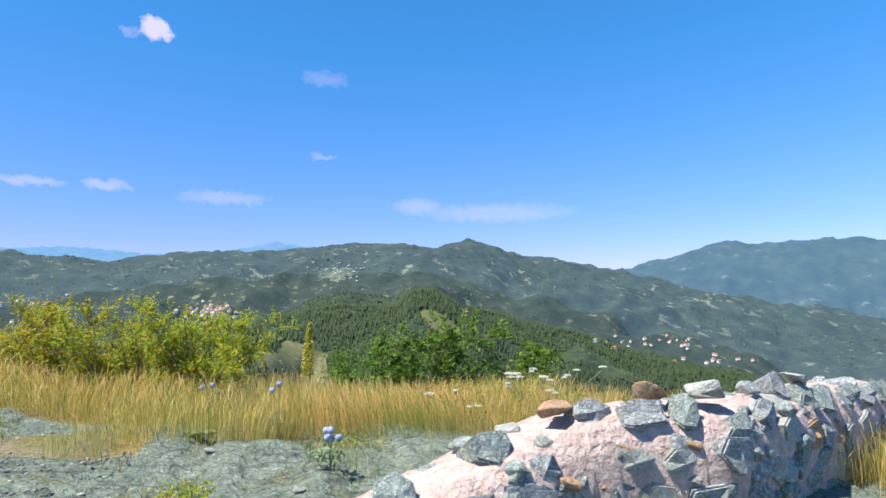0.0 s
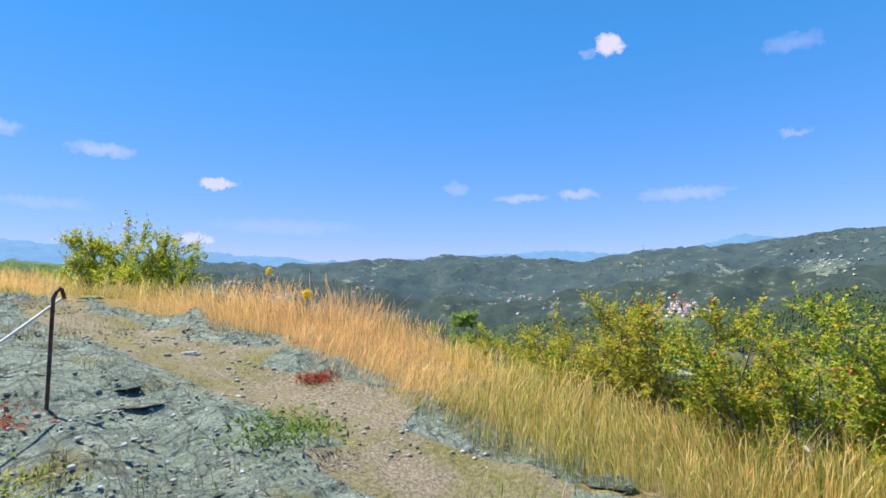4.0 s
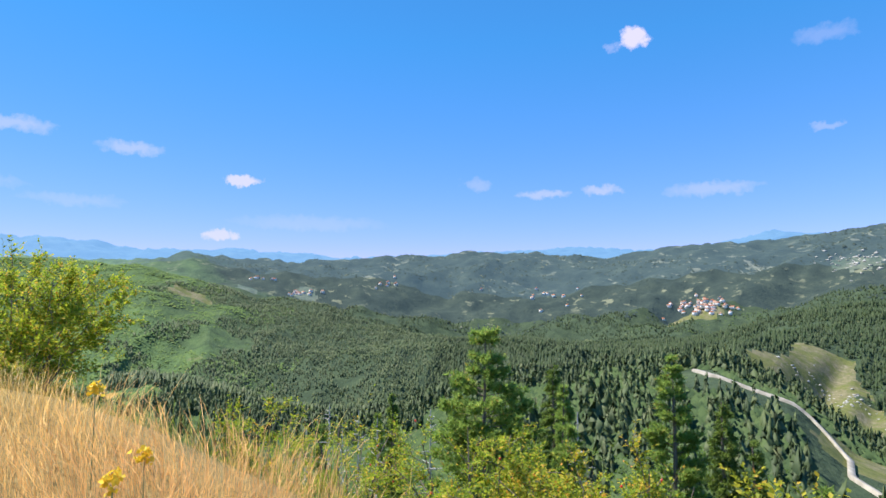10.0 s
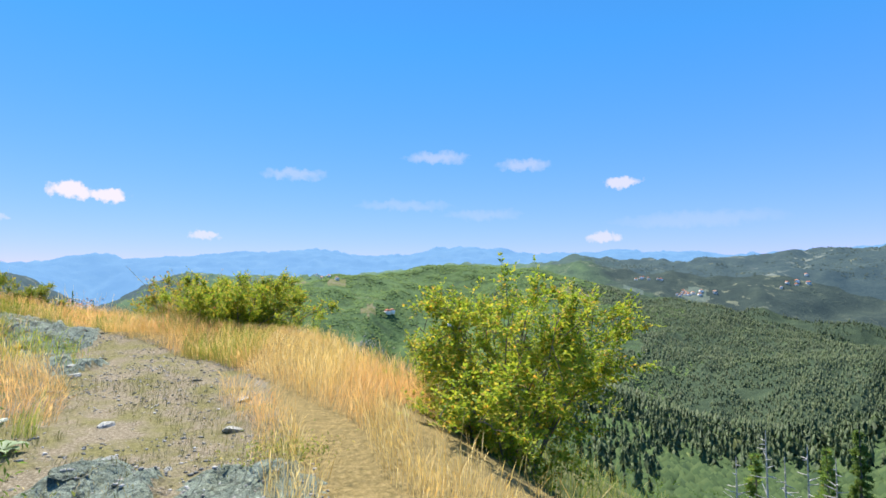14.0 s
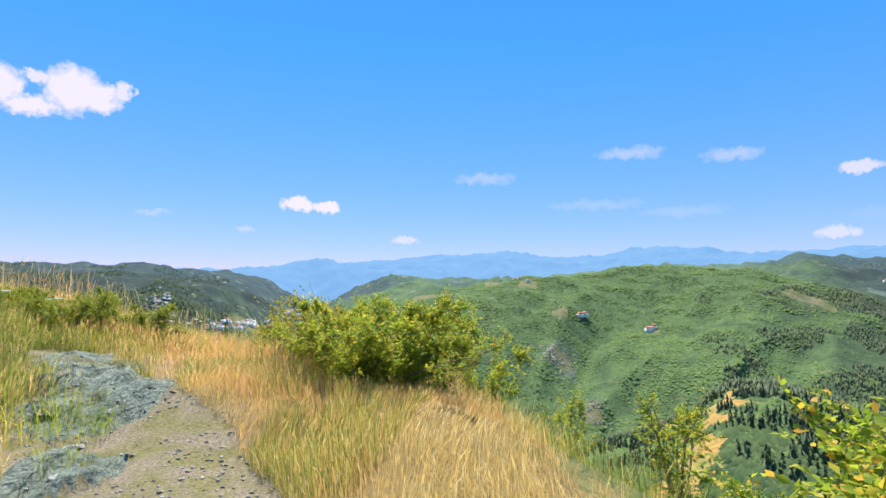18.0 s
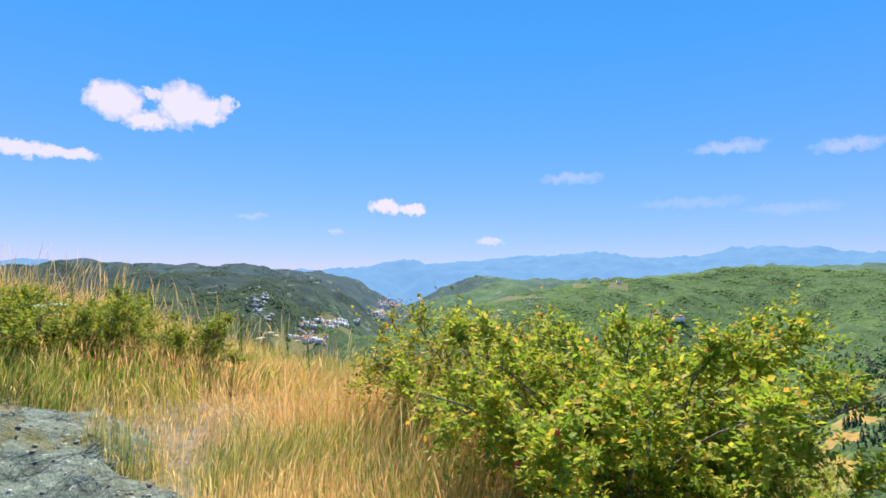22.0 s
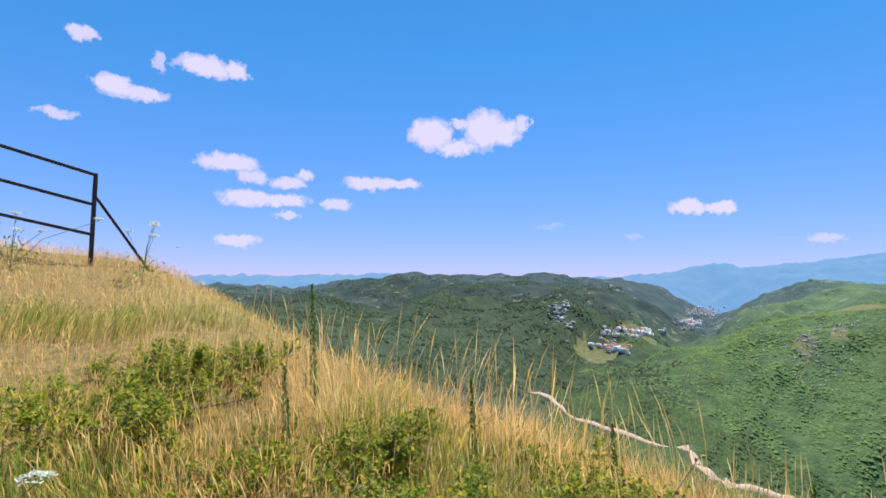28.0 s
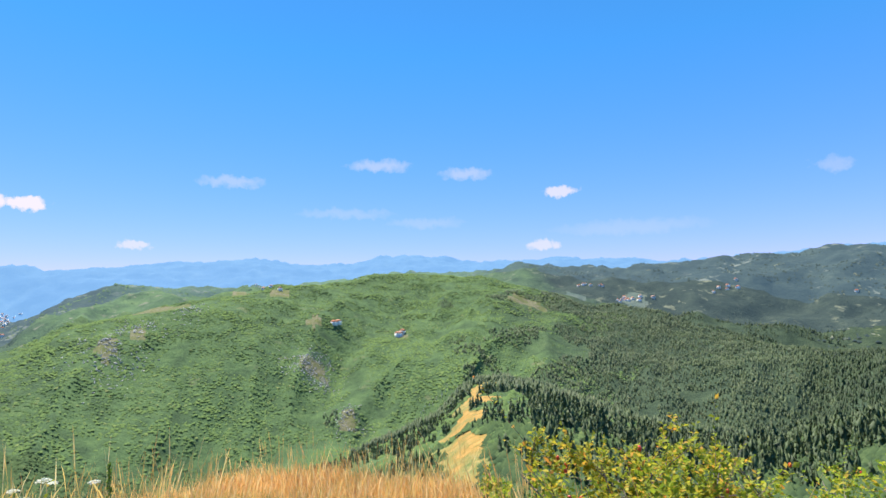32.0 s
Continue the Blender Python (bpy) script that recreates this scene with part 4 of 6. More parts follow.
conifer(-25.1, 27.0, -0.95, 12.5, 8.4, "young green pine with open whorled branches on the slope", 41)
conifer(-20.7, 38.7, -2.97, 11.5, 6.0, "green pine with dark gaps on the wooded slope", 42)
conifer(-33.2, 44.2, -5.1, 13.0, 6.0, "dark slender spruce on the wooded slope", 43, "spruce")
conifer(-17.5, 38.0, -5.1, 10.0, 4.6, "green spruce on the wooded slope", 44, "spruce")
for k, (x, y, top, h, w) in enumerate([(-33.0, 34.0, -5.5, 7.0, 3.6), (-22.0, 30.0, -5.8, 6.0, 3.2), (-30.0, 41.0, -6.0, 9.0, 4.2), (-46.0, 37.6, -8.3, 10.0, 4.0), (-52.0, 34.0, -11.5, 9.0, 4.0), (-58.0, 45.0, -13.0, 11.0, 4.4),
                                       (-16.0, 38.0, -7.0, 8.0, 3.8), (-12.0, 34.0, -7.5, 7.0, 3.6), (-44.0, 52.0, -9.0, 12.0, 4.6)]):
    conifer(x, y, top, h, w, "young conifer among the trees on the slope", 50 + k, "spruce" if k % 3 == 0 else "pine")


def broad_tree(x, y, top, width, label, seed, leaves=9000):
    rng = np.random.default_rng(seed)
    base = height_at(x, y) - 0.2
    h = top - base
    th = empty("broadleaf_tree", x, y, base, label, "tree")
    wood, green = Pile(), []
    q = np.linspace(0, 1, 7)
    wood.tube(np.stack([0.2 * np.sin(q * 3), 0.1 * q, q * h * 0.8], 1), np.linspace(0.20, 0.03, 7), 7)
    for k in range(90):
        d = rng.normal(size=3)
        d /= np.linalg.norm(d)
        c = d * rng.uniform(0.5, 1.0) * [width / 2, width / 2, h * 0.36] + [0, 0, h * 0.63]
        s = np.array([0.1, 0.05, h * rng.uniform(0.3, 0.7)])
        wood.tube([s, (s + c) / 2 - [0, 0, 0.15], c], [0.05, 0.025, 0.008], 4)
        green.append(c + rng.normal(size=(leaves // 90, 3)) * [0.34, 0.34, 0.24])
    wood.make("trunk", M_bark, th, True)
    v, t = leaf_cards(rng, np.concatenate(green), 0.13)
    mesh_from("crown", v, None, t, [M_leaf2], parent=th)
    return th


broad_tree(-3.2, 27.5, -1.8, 6.4, "broadleaf tree with a full green crown below the edge", 61, 30000)
broad_tree(-15.5, 26.0, -5.6, 4.2, "broadleaf tree with a full green crown below the edge", 62, 6000)


def snag(x, y, top, seed):
    rng = np.random.default_rng(seed)
    z = height_at(x, y) - 0.3
    h = max(top - z, 4.0)
    th = empty("dead_tree", x, y, z, "bare grey dead tree among the conifers", "tree", "dead trees on the slope")
    w = Pile()
    w.tube([(0, 0, 0), (0.1, 0, h * 0.5), (0.05, 0.1, h)], [0.20, 0.13, 0.03], 5)
    for k in range(34):
        f = rng.uniform(0.2, 0.97)
        a, ln = rng.uniform(0, 6.28), (1.05 - f) * h * 0.26
        s = np.array([0.08 * f, 0.03, f * h])
        e = s + np.array([math.cos(a) * ln, math.sin(a) * ln, ln * rng.uniform(-0.1, 0.5)])
        w.tube([s, e], [0.055, 0.016], 3)
    w.make("trunk", M_dead, th)


for k, (x, y, h) in enumerate([(-50.0, 33.4, -9.2), (-48.6, 35.6, -9.9), (-49.4, 34.4, -11.0), (-51.6, 32.0, -11.5), (-47.4, 36.8, -10.6), (-36.0, 33.0, -7.5), (-24.0, 33.5, -6.0)]):
    snag(x, y, h, 70 + k)


# ---- grass ----
def scatter(rng, n, x0, x1, y0, y1, keep):
    x, y = rng.uniform(x0, x1, n), rng.uniform(y0, y1, n)
    k = keep(x, y)
    return x[k], y[k]


WALKED = [(p[1], p[2]) for p in PATH]


def blades(name, x, y, hmin, hmax, width, mat, rng, label, plume=1.0, lean=0.7, parent=None):
    """Thin bent stems with a wider seed head, all in one mesh."""
    gap = np.abs(line_gap(x, y, WALKED))
    k = gap > 0.28
    x, y, gap = x[k], y[k], gap[k]
    z = land(x, y) - 0.02
    n = len(x)
    sway = np.stack([fbm(x * 1.1, y * 1.1, 3), fbm(x * 1.1 + 31, y * 1.1, 3)], 1) * 1.5
    h = rng.uniform(hmin, hmax, n) * rng.uniform(0.6, 1.25, n) * sstep(-12.0, -5.0, y).clip(0.5, 1) * (0.75 + 0.5 * (vnoise(x * 0.8, y * 0.8))) * np.clip(0.62 + gap * 0.35, 0, 1) * (1 - 0.2 * sstep(-9.5, -7.0, x) * sstep(-3.6, -4.6, x)) * (1 - 0.7 * np.exp(-((x + 23.6) ** 2 + (y + 3.3) ** 2) / 1.3)) * (1 - 0.7 * np.exp(-((x + 20.3) ** 2 + (y - 2.7) ** 2) / 1.3))
    a = rng.uniform(0, 2 * math.pi, n)
    tilt = np.stack([np.cos(a), np.sin(a)], 1) * (rng.random(n) ** 1.5 * lean * h)[:, None] + (sway + [-0.05, 0.03]) * h[:, None] * 0.6
    s = np.stack([-np.sin(a), np.cos(a), np.zeros(n)], 1) * width * rng.uniform(0.6, 1.3, n)[:, None]
    base = np.stack([x, y, z], 1)

    def at(f, bend, w):
        c = base + np.concatenate([tilt * bend, (h * f)[:, None]], 1)
        return c - s * w, c + s * w
    a0, b0 = at(0.0, 0.0, 0.45)
    a1, b1 = at(0.66, 0.45, 0.32)
    a2, b2 = at(0.84, 0.75, 0.32 + 0.75 * plume)
    tip = base + np.concatenate([tilt * 1.1, (h * rng.uniform(0.95, 1.05, n))[:, None]], 1)
    v = np.stack([a0, b0, a1, b1, a2, b2, tip], 1).reshape(-1, 3)
    i = np.arange(n)[:, None] * 7
    q = np.concatenate([i + [0, 1, 3, 2], i + [2, 3, 5, 4]])
    t = i + [4, 5, 6]
    return tagged(mesh_from(name, v, q, t, [mat]), label, "grass", kind="stuff")


def edge_of(x, y):
    return line_gap(x, y, EDGE)


def trail_of(x, y):
    return np.abs(line_gap(x, y, TRAIL))


grng = np.random.default_rng(77)
x, y = scatter(grng, 430000, -26, 6, -6, 10, lambda x, y: (edge_of(x, y) > -strip(x) - 0.9 * fbm(x * 1.4, y * 1.4, 3)) & (edge_of(x, y) < np.where((x < -9.0) & (x > -16.0), 0.15, np.where(x < -16.0, 1.3, 0.7))) & (trail_of(x, y) > 0.8 + 0.8 * fbm(x * 2, y * 2, 3)) & (vnoise(x * 1.3, y * 1.3) > 0.12))
blades("golden_grass", x, y, 0.2, 0.48, 0.0026, M_gold, grng, "tall dry golden grass along the edge of the drop", 0.75)
x, y = scatter(grng, 150000, -31, -15, -16, 3, lambda x, y: (edge_of(x, y) < np.where(y < -5, 2.4, 0.8)) & (trail_of(x, y) > 0.8) & (line_gap(x, y, [(-14.0, 2.0), (-19.0, -2.0), (-19.5, -14.0)]) > 0))
blades("slope_grass", x, y, 0.18, 0.42, 0.003, M_gold, grng, "dry golden grass covering the upper slope")
x, y = scatter(grng, 260000, -29, -14, -9, 3, lambda x, y: (edge_of(x, y) < 0.6) & (trail_of(x, y) > 0.9) & (fbm(x * 0.7, y * 0.7, 3) > -0.02) & (line_gap(x, y, [(-13.0, 2.0), (-18.5, -2.0), (-19.0, -9.0)]) > 0))
blades("green_grass", x, y, 0.2, 0.5, 0.005, M_green, grng, "green and yellowing grass between the dry stems", 0.2, 0.6)
x, y = scatter(grng, 60000, -22, 4, -5, 5, lambda x, y: (edge_of(x, y) < -1.5) & (trail_of(x, y) > 1.3) & (fbm(x * 0.6 + 9, y * 0.6, 3) > 0.05))
blades("tuft_grass", x, y, 0.10, 0.38, 0.004, M_green, grng, "tufts of yellowing grass among the rocks", 0.4, 0.7)
x, y = scatter(grng, 60000, -32, 8, -8, 18, lambda x, y: (edge_of(x, y) > 1.2) & (edge_of(x, y) < 8) & (vnoise(x * 0.9, y * 0.9) > 0.3))
blades("bank_grass", x, y, 0.25, 0.6, 0.007, M_green, grng, "rough green grass on the bank below the edge", 0.4, 0.6)
x, y = scatter(grng, 90000, -31.5, -25.5, -5.6, 0.6, lambda x, y: (edge_of(x, y) < 0.5) & (vnoise(x * 1.3, y * 1.3) > 0.12))
blades("shelf_grass", x, y, 0.25, 0.5, 0.0045, M_orange, grng, "dense dry orange grass on the shelf above the drop", 1.0, 0.6)
x, y = scatter(grng, 7000, -30, -19, -8, 1.5, lambda x, y: (edge_of(x, y) > -1.6) & (edge_of(x, y) < 0.5))
blades("tall_grass", x, y, 0.6, 0.95, 0.004, M_gold, grng, "pale tall grass stems standing above the slope", 0.9, 0.3)

x, y = scatter(grng, 100000, -20.5, -2, -2.5, 6, lambda x, y: (edge_of(x, y) < -0.6) & (trail_of(x, y) < 2.4) & (fbm(x * 1.5, y * 1.5, 4) > 0.01))
blades("path_weeds", x, y, 0.02, 0.11, 0.005, M_weed, grng, "short dry weeds and moss on the stony path", 0.3, 0.9)
x, y = scatter(grng, 15000, -24, -19, -6, -2, lambda x, y: edge_of(x, y) < 0.2)
blades("dark_undergrowth", x, y, 0.10, 0.30, 0.006, M_leaf2, grng, "dense dark green undergrowth in the grass of the slope", 0.7, 0.9)
x, y = scatter(grng, 70000, -6.0, 5, 3, 9, lambda x, y: (edge_of(x, y) > -2.2) & (edge_of(x, y) < 0.8) & (trail_of(x, y) > 1.0))
blades("edge_greens", x, y, 0.16, 0.42, 0.004, M_green, grng, "green and yellowing grass beside the rock slab", 0.3, 0.6)
x, y = scatter(grng, 26000, -25, -18, -7, 1, lambda x, y: (edge_of(x, y) < 0.8) & (fbm(x * 0.8 + 5, y * 0.8, 3) > 0.02))
blades("slope_greens", x, y, 0.14, 0.36, 0.005, M_leaf, grng, "leafy green undergrowth in the grass of the slope", 0.6, 0.8)

# ---- woods on the slopes ----
def woods(name, label, n, az0, az1, r0, r1, shape, hlow, hhigh, wide, mat, keep, seed, soft=False, sink=0.03):
    """Many small tree crowns as one joined stand."""
    rng = np.random.default_rng(seed)
    az, r = rng.uniform(az0, az1, n), np.sqrt(rng.uniform(r0 ** 2, r1 ** 2, n))
    x, y = HUB[0] - np.sin(np.radians(az)) * r, HUB[1] + np.cos(np.radians(az)) * r
    k = ~bare(x, y) & ~on_road(x, y) & keep(az, r, x, y)
    x, y, r = x[k], y[k], r[k]
    n = len(x)
    sv, sf = shape
    m = len(sv)
    h = rng.uniform(hlow, hhigh, n) * (0.8 + 0.5 * vnoise(x / 25.0, y / 25.0))
    w = h * rng.uniform(wide * 0.8, wide * 1.25, n)
    turn = rng.uniform(0, 6.283, n)
    v = np.repeat(sv[None], n, 0) + rng.normal(size=(n, m, 3)) * 0.10 * (np.abs(sv[None]).max(-1, keepdims=True) > 0.05)
    c, s = np.cos(turn)[:, None], np.sin(turn)[:, None]
    vx, vy = v[..., 0] * c - v[..., 1] * s, v[..., 0] * s + v[..., 1] * c
    z = land(x, y)
    v = np.stack([x[:, None] + vx * w[:, None], y[:, None] + vy * w[:, None], z[:, None] - sink * h[:, None] + v[..., 2] * h[:, None]], -1)
    f = (np.arange(n)[:, None, None] * m + sf[None]).reshape(-1, 3)
    return tagged(mesh_from(name, v.reshape(-1, 3), None, f, [mat], smooth=soft), label, "trees", kind="stuff")


def cone_shape(sides=6):
    v, f = [], []
    for zb, zt, rb in ((0.05, 0.62, 0.5), (0.38, 1.0, 0.34)):
        o = len(v)
        for k in range(sides):
            a = 2 * math.pi * k / sides + zb
            v.append((math.cos(a) * rb, math.sin(a) * rb, zb))
        v.append((0, 0, zt))
        f += [(o + k, o + (k + 1) % sides, o + sides) for k in range(sides)]
    return np.array(v), np.array(f)


def ball_shape():
    bm = bmesh.new()
    bmesh.ops.create_icosphere(bm, subdivisions=1, radius=0.5)
    bm.verts.ensure_lookup_table()
    v = np.array([tuple(q.co) for q in bm.verts])
    f = np.array([[q.index for q in p.verts] for p in bm.faces])
    bm.free()
    v[:, 2] = v[:, 2] * 0.8 + 0.36
    return v, f


def spire_shape(tiers=5, sides=9):
    """A ragged conifer of drooping tiers."""
    v, f = [], []
    for k in range(tiers):
        zb, zt = 0.06 + 0.86 * k / tiers, 0.30 + 0.74 * (k + 1) / tiers
        rb, o = 0.5 * (1 - 0.82 * k / tiers), len(v)
        for j in range(sides):
            a, q = 2 * math.pi * (j + 0.4 * k) / sides, 1.0 if j % 2 else 0.62
            v.append((math.cos(a) * rb * q, math.sin(a) * rb * q, zb + (0.0 if j % 2 else 0.05)))
        v.append((0, 0, min(zt, 1.0)))
        f += [(o + j, o + (j + 1) % sides, o + sides) for j in range(sides)]
    return np.array(v), np.array(f)


CONE, BALL, SPIRE = cone_shape(), ball_shape(), spire_shape()
six = np.arange(6)
DOME = (np.concatenate([np.stack([np.cos(six * 1.0472) * 0.5, np.sin(six * 1.0472) * 0.5, six * 0.0], 1), [[0.0, 0.0, 0.8]]]), np.stack([six, (six + 1) % 6, six * 0 + 6], 1))
always = lambda az, r, x, y: np.ones(np.shape(x), bool)
clump = lambda az, r, x, y: fbm(x / 60.0, y / 60.0, 3) > -0.16
gap_view = lambda az, r, x, y: clump(az, r, x, y) & ~((az > 40) & (az < 80) & (r < 150))
woods("near_conifers", "dark conifers on the slope below the hill", 4600, -44, 72, 75, 290, SPIRE, 3.6, 7.0, 0.40, M_youngcrown, gap_view, 100)
woods("conifer_wood", "dark conifer forest on the slopes below the hill", 32000, -44, 47, 290, 950, CONE, 4.5, 8.5, 0.38, M_crown, clump, 101, True)
woods("valley_conifers", "conifer forest on the sides of the valley", 32000, 45, 92, 290, 1150, CONE, 3.0, 5.4, 0.5, M_youngcrown, lambda az, r, x, y: fbm(x / 90.0 + 4, y / 90.0, 3) + 0.012 * (72 - az) > 0.03, 102, True)
woods("ridge_conifers", "young conifers on the ridge below the hill", 1900, 62, 92, 85, 330, SPIRE, 2.6, 5.0, 0.42, M_youngcrown, lambda az, r, x, y: fbm(x / 30.0, y / 30.0, 3) > -0.06, 106)
woods("broadleaf_wood", "green broadleaf woods on the mountain across the valley", 118000, 60, 168, 150, 1350, DOME, 1.0, 2.0, 2.2, M_broad, lambda az, r, x, y: (fbm(x / 35.0, y / 35.0, 4) > -0.16) & (np.minimum((az - 62) / 12, (126 - az) / 12) + 2.5 * fbm(x / 130.0, y / 130.0, 3) > 0.2) & (np.minimum((az - 95) / 10, (620 - r) / 150) + 1.6 * fbm(x / 90.0, y / 90.0, 3) < 0.4), 103, True, 0.10)
woods("oak_wood", "darker oak woods on the lower slopes of the mountain", 46000, 92, 130, 150, 700, DOME, 1.2, 2.4, 2.0, M_dimbroad, lambda az, r, x, y: np.minimum((az - 95) / 10, (620 - r) / 150) + 1.6 * fbm(x / 90.0, y / 90.0, 3) > 0.3, 117, True, 0.10)
woods("hill_wood", "dark conifer forest on the far side of the slope", 20000, -44, 58, 900, 1500, CONE, 5.0, 8.0, 0.42, M_crown, lambda az, r, x, y: fbm(x / 80.0, y / 80.0, 4) > -0.05, 108, True)
# Slope shade is put into the crown colour of this stand.
woods("south_wood", "woods in painted shade on the mountain above the town", 34000, 114, 168, 300, 1900, DOME, 2.2, 4.2, 1.4, M_shadecrown, lambda az, r, x, y: (fbm(x / 90.0, y / 90.0, 4) > -0.1) & ((az - 122) / 12 + 2.0 * fbm(x / 130.0, y / 130.0, 3) > 0), 109, True, 0.1)
woods("bank_woods", "young broadleaf growth on the bank below the hill", 30000, -40, 165, 38, 200, DOME, 1.0, 2.4, 1.5, M_dimbroad, always, 107, True, 0.1)
brng = np.random.default_rng(110)
ba, br_ = np.radians(brng.uniform(-40, 150, 2600)), np.sqrt(brng.uniform(28 ** 2, 112 ** 2, 2600))
bx, by = HUB[0] - np.sin(ba) * br_, HUB[1] + np.cos(ba) * br_
bz = land(bx, by)
bs = brng.uniform(0.5, 1.3, 2600)
bc = (np.stack([bx, by, bz + bs * 0.5], 1)[:, None] + brng.normal(size=(2600, 60, 3)) * (bs[:, None, None] * [0.55, 0.55, 0.42])).reshape(-1, 3)
bv, bt = leaf_cards(brng, bc, 0.36)
tagged(mesh_from("bank_shrubs", bv, None, bt, [M_leaf2]), "fresh green shrubs covering the bank below the hill", "shrubs", kind="stuff")
woods("near_bushes", "young broadleaf growth between the conifers below the hill", 9000, -44, 62, 80, 330, DOME, 1.0, 2.4, 1.5, M_dimbroad, always, 116, True, 0.15)
woods("valley_woods", "green broadleaf woods between the conifers", 24000, -44, 70, 100, 1400, DOME, 1.8, 3.4, 1.5, M_dimbroad, lambda az, r, x, y: fbm(x / 70.0, y / 70.0, 3) < -0.02, 104, True, 0.45)
# Both far stands use M_mid, so its painted haze glow covers the crowns.
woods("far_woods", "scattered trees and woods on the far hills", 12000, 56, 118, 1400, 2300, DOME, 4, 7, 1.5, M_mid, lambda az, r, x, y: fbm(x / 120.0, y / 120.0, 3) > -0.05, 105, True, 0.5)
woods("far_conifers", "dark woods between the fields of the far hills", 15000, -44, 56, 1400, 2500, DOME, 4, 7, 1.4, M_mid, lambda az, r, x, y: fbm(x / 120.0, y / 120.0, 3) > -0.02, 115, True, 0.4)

# ---- houses, roads and rock on the far slopes ----
M_plaster = material("pale plaster", lambda t: ramp(t, t.nodes.new("ShaderNodeObjectInfo").outputs["Random"], [(0.0, (0.80, 0.78, 0.74)), (0.5, (0.88, 0.87, 0.85)), (1.0, (0.74, 0.69, 0.62))]), 0.9)
M_roof = material("red clay roof tiles", lambda t: ramp(t, t.nodes.new("ShaderNodeObjectInfo").outputs["Random"], [(0.0, (0.42, 0.14, 0.07)), (0.6, (0.50, 0.22, 0.12)), (1.0, (0.36, 0.24, 0.18))]), 0.9)
M_pane = material("dark window glass", lambda t: (0.03, 0.035, 0.04), 0.15)
M_track = material("pale gravel road", lambda t: ramp(t, noise_tex(t, 0.4, 6.0), [(0.35, (0.22, 0.20, 0.165)), (0.65, (0.36, 0.33, 0.28))]), 0.95)
M_scree = material("pale grey scree", lambda t: ramp(t, noise_tex(t, 0.25, 7.0, 0.7), [(0.3, (0.24, 0.235, 0.215)), (0.7, (0.50, 0.49, 0.45))]), 0.95, bump=(0.8, 0.5, 0.8, 6.0))


def box_arrays(x0, x1, y0, y1, z0, z1):
    v = np.array([(x, y, z) for z in (z0, z1) for x, y in ((x0, y0), (x1, y0), (x1, y1), (x0, y1))], float)
    return v, np.array([(3, 2, 1, 0), (4, 5, 6, 7), (0, 1, 5, 4), (1, 2, 6, 5), (2, 3, 7, 6), (3, 0, 4, 7)])


def house_kind(w, d, h, storeys, bays, label, flat=False, roof_mat=None):
    th = empty("house" if not flat else "apartment_block", 0, 0, 0, label, "house" if not flat else "building", "houses of the valley")
    body = Pile()
    body.add(*box_arrays(-w / 2, w / 2, -d / 2, d / 2, -3.0, h))
    body.make("wall", M_plaster, th)
    roof = Pile()
    if flat:
        roof.add(*box_arrays(-w / 2 - 0.3, w / 2 + 0.3, -d / 2 - 0.3, d / 2 + 0.3, h, h + 0.6))
    else:
        e = 0.6
        v = np.array([(-w / 2 - e, -d / 2 - e, h - 0.2), (w / 2 + e, -d / 2 - e, h - 0.2), (w / 2 + e, d / 2 + e, h - 0.2), (-w / 2 - e, d / 2 + e, h - 0.2), (-w / 2 + 1.2, 0, h + d * 0.34), (w / 2 - 1.2, 0, h + d * 0.34)])
        roof.add(v, [(0, 1, 5, 4), (2, 3, 4, 5), (3, 2, 1, 0)], [(1, 2, 5), (3, 0, 4)])
    roof.make("roof", roof_mat or M_roof, th)
    for side in (-1, 1):
        for s in range(storeys):
            for b in range(bays):
                cx, cz = -w / 2 + (b + 0.5) * w / bays, 0.9 + s * 2.9
                p = Pile()
                yy = side * d / 2
                p.add(*box_arrays(cx - 0.55, cx + 0.55, min(yy - 0.05, yy + 0.05), max(yy - 0.05, yy + 0.05), cz, cz + 1.4))
                p.make("window", M_pane, th)
    return th


KINDS = [house_kind(11, 8.5, 5.6, 2, 3, "pale plastered house with a red tiled roof among trees"),
         house_kind(9, 8, 3.4, 1, 2, "small pale house with a red tiled roof among trees"),
         house_kind(24, 11, 12.5, 4, 6, "white apartment block in the valley town", True, M_plaster)]
VILLAGES = [  # bearing, height angle, spreads, houses, share of blocks
    (22.5, -1.7, 3.0, 0.75, 42, 0.0), (20.5, -1.2, 1.2, 0.2, 8, 0.0), (60.2, -0.35, 1.2, 0.25, 12, 0.0), (64.5, 1.0, 1.5, 0.3, 6, 0.0), (-20.0, -4.4, 3.6, 0.6, 20, 0.0), (-25.5, -5.8, 3.0, 0.7, 12, 0.0),
    (116.4, -1.1, 1.3, 0.5, 60, 0.35), (117.8, -2.2, 1.1, 0.35, 32, 0.45), (122.4, -3.2, 2.4, 0.3, 34, 0.6), (124.8, -4.7, 1.8, 0.6, 26, 0.4), (89.1, -2.25, 0.35, 0.08, 2, 0.0), (83.2, -3.5, 0.5, 0.1, 2, 0.0),
    (95.5, 1.4, 2.0, 0.25, 5, 0.0), (36.0, -0.3, 4.0, 0.9, 12, 0.0), (-3.3, -1.9, 0.05, 0.02, 1, 0.0), (52.0, 0.6, 2.0, 0.5, 6, 0.0),
]
hrng = np.random.default_rng(9)
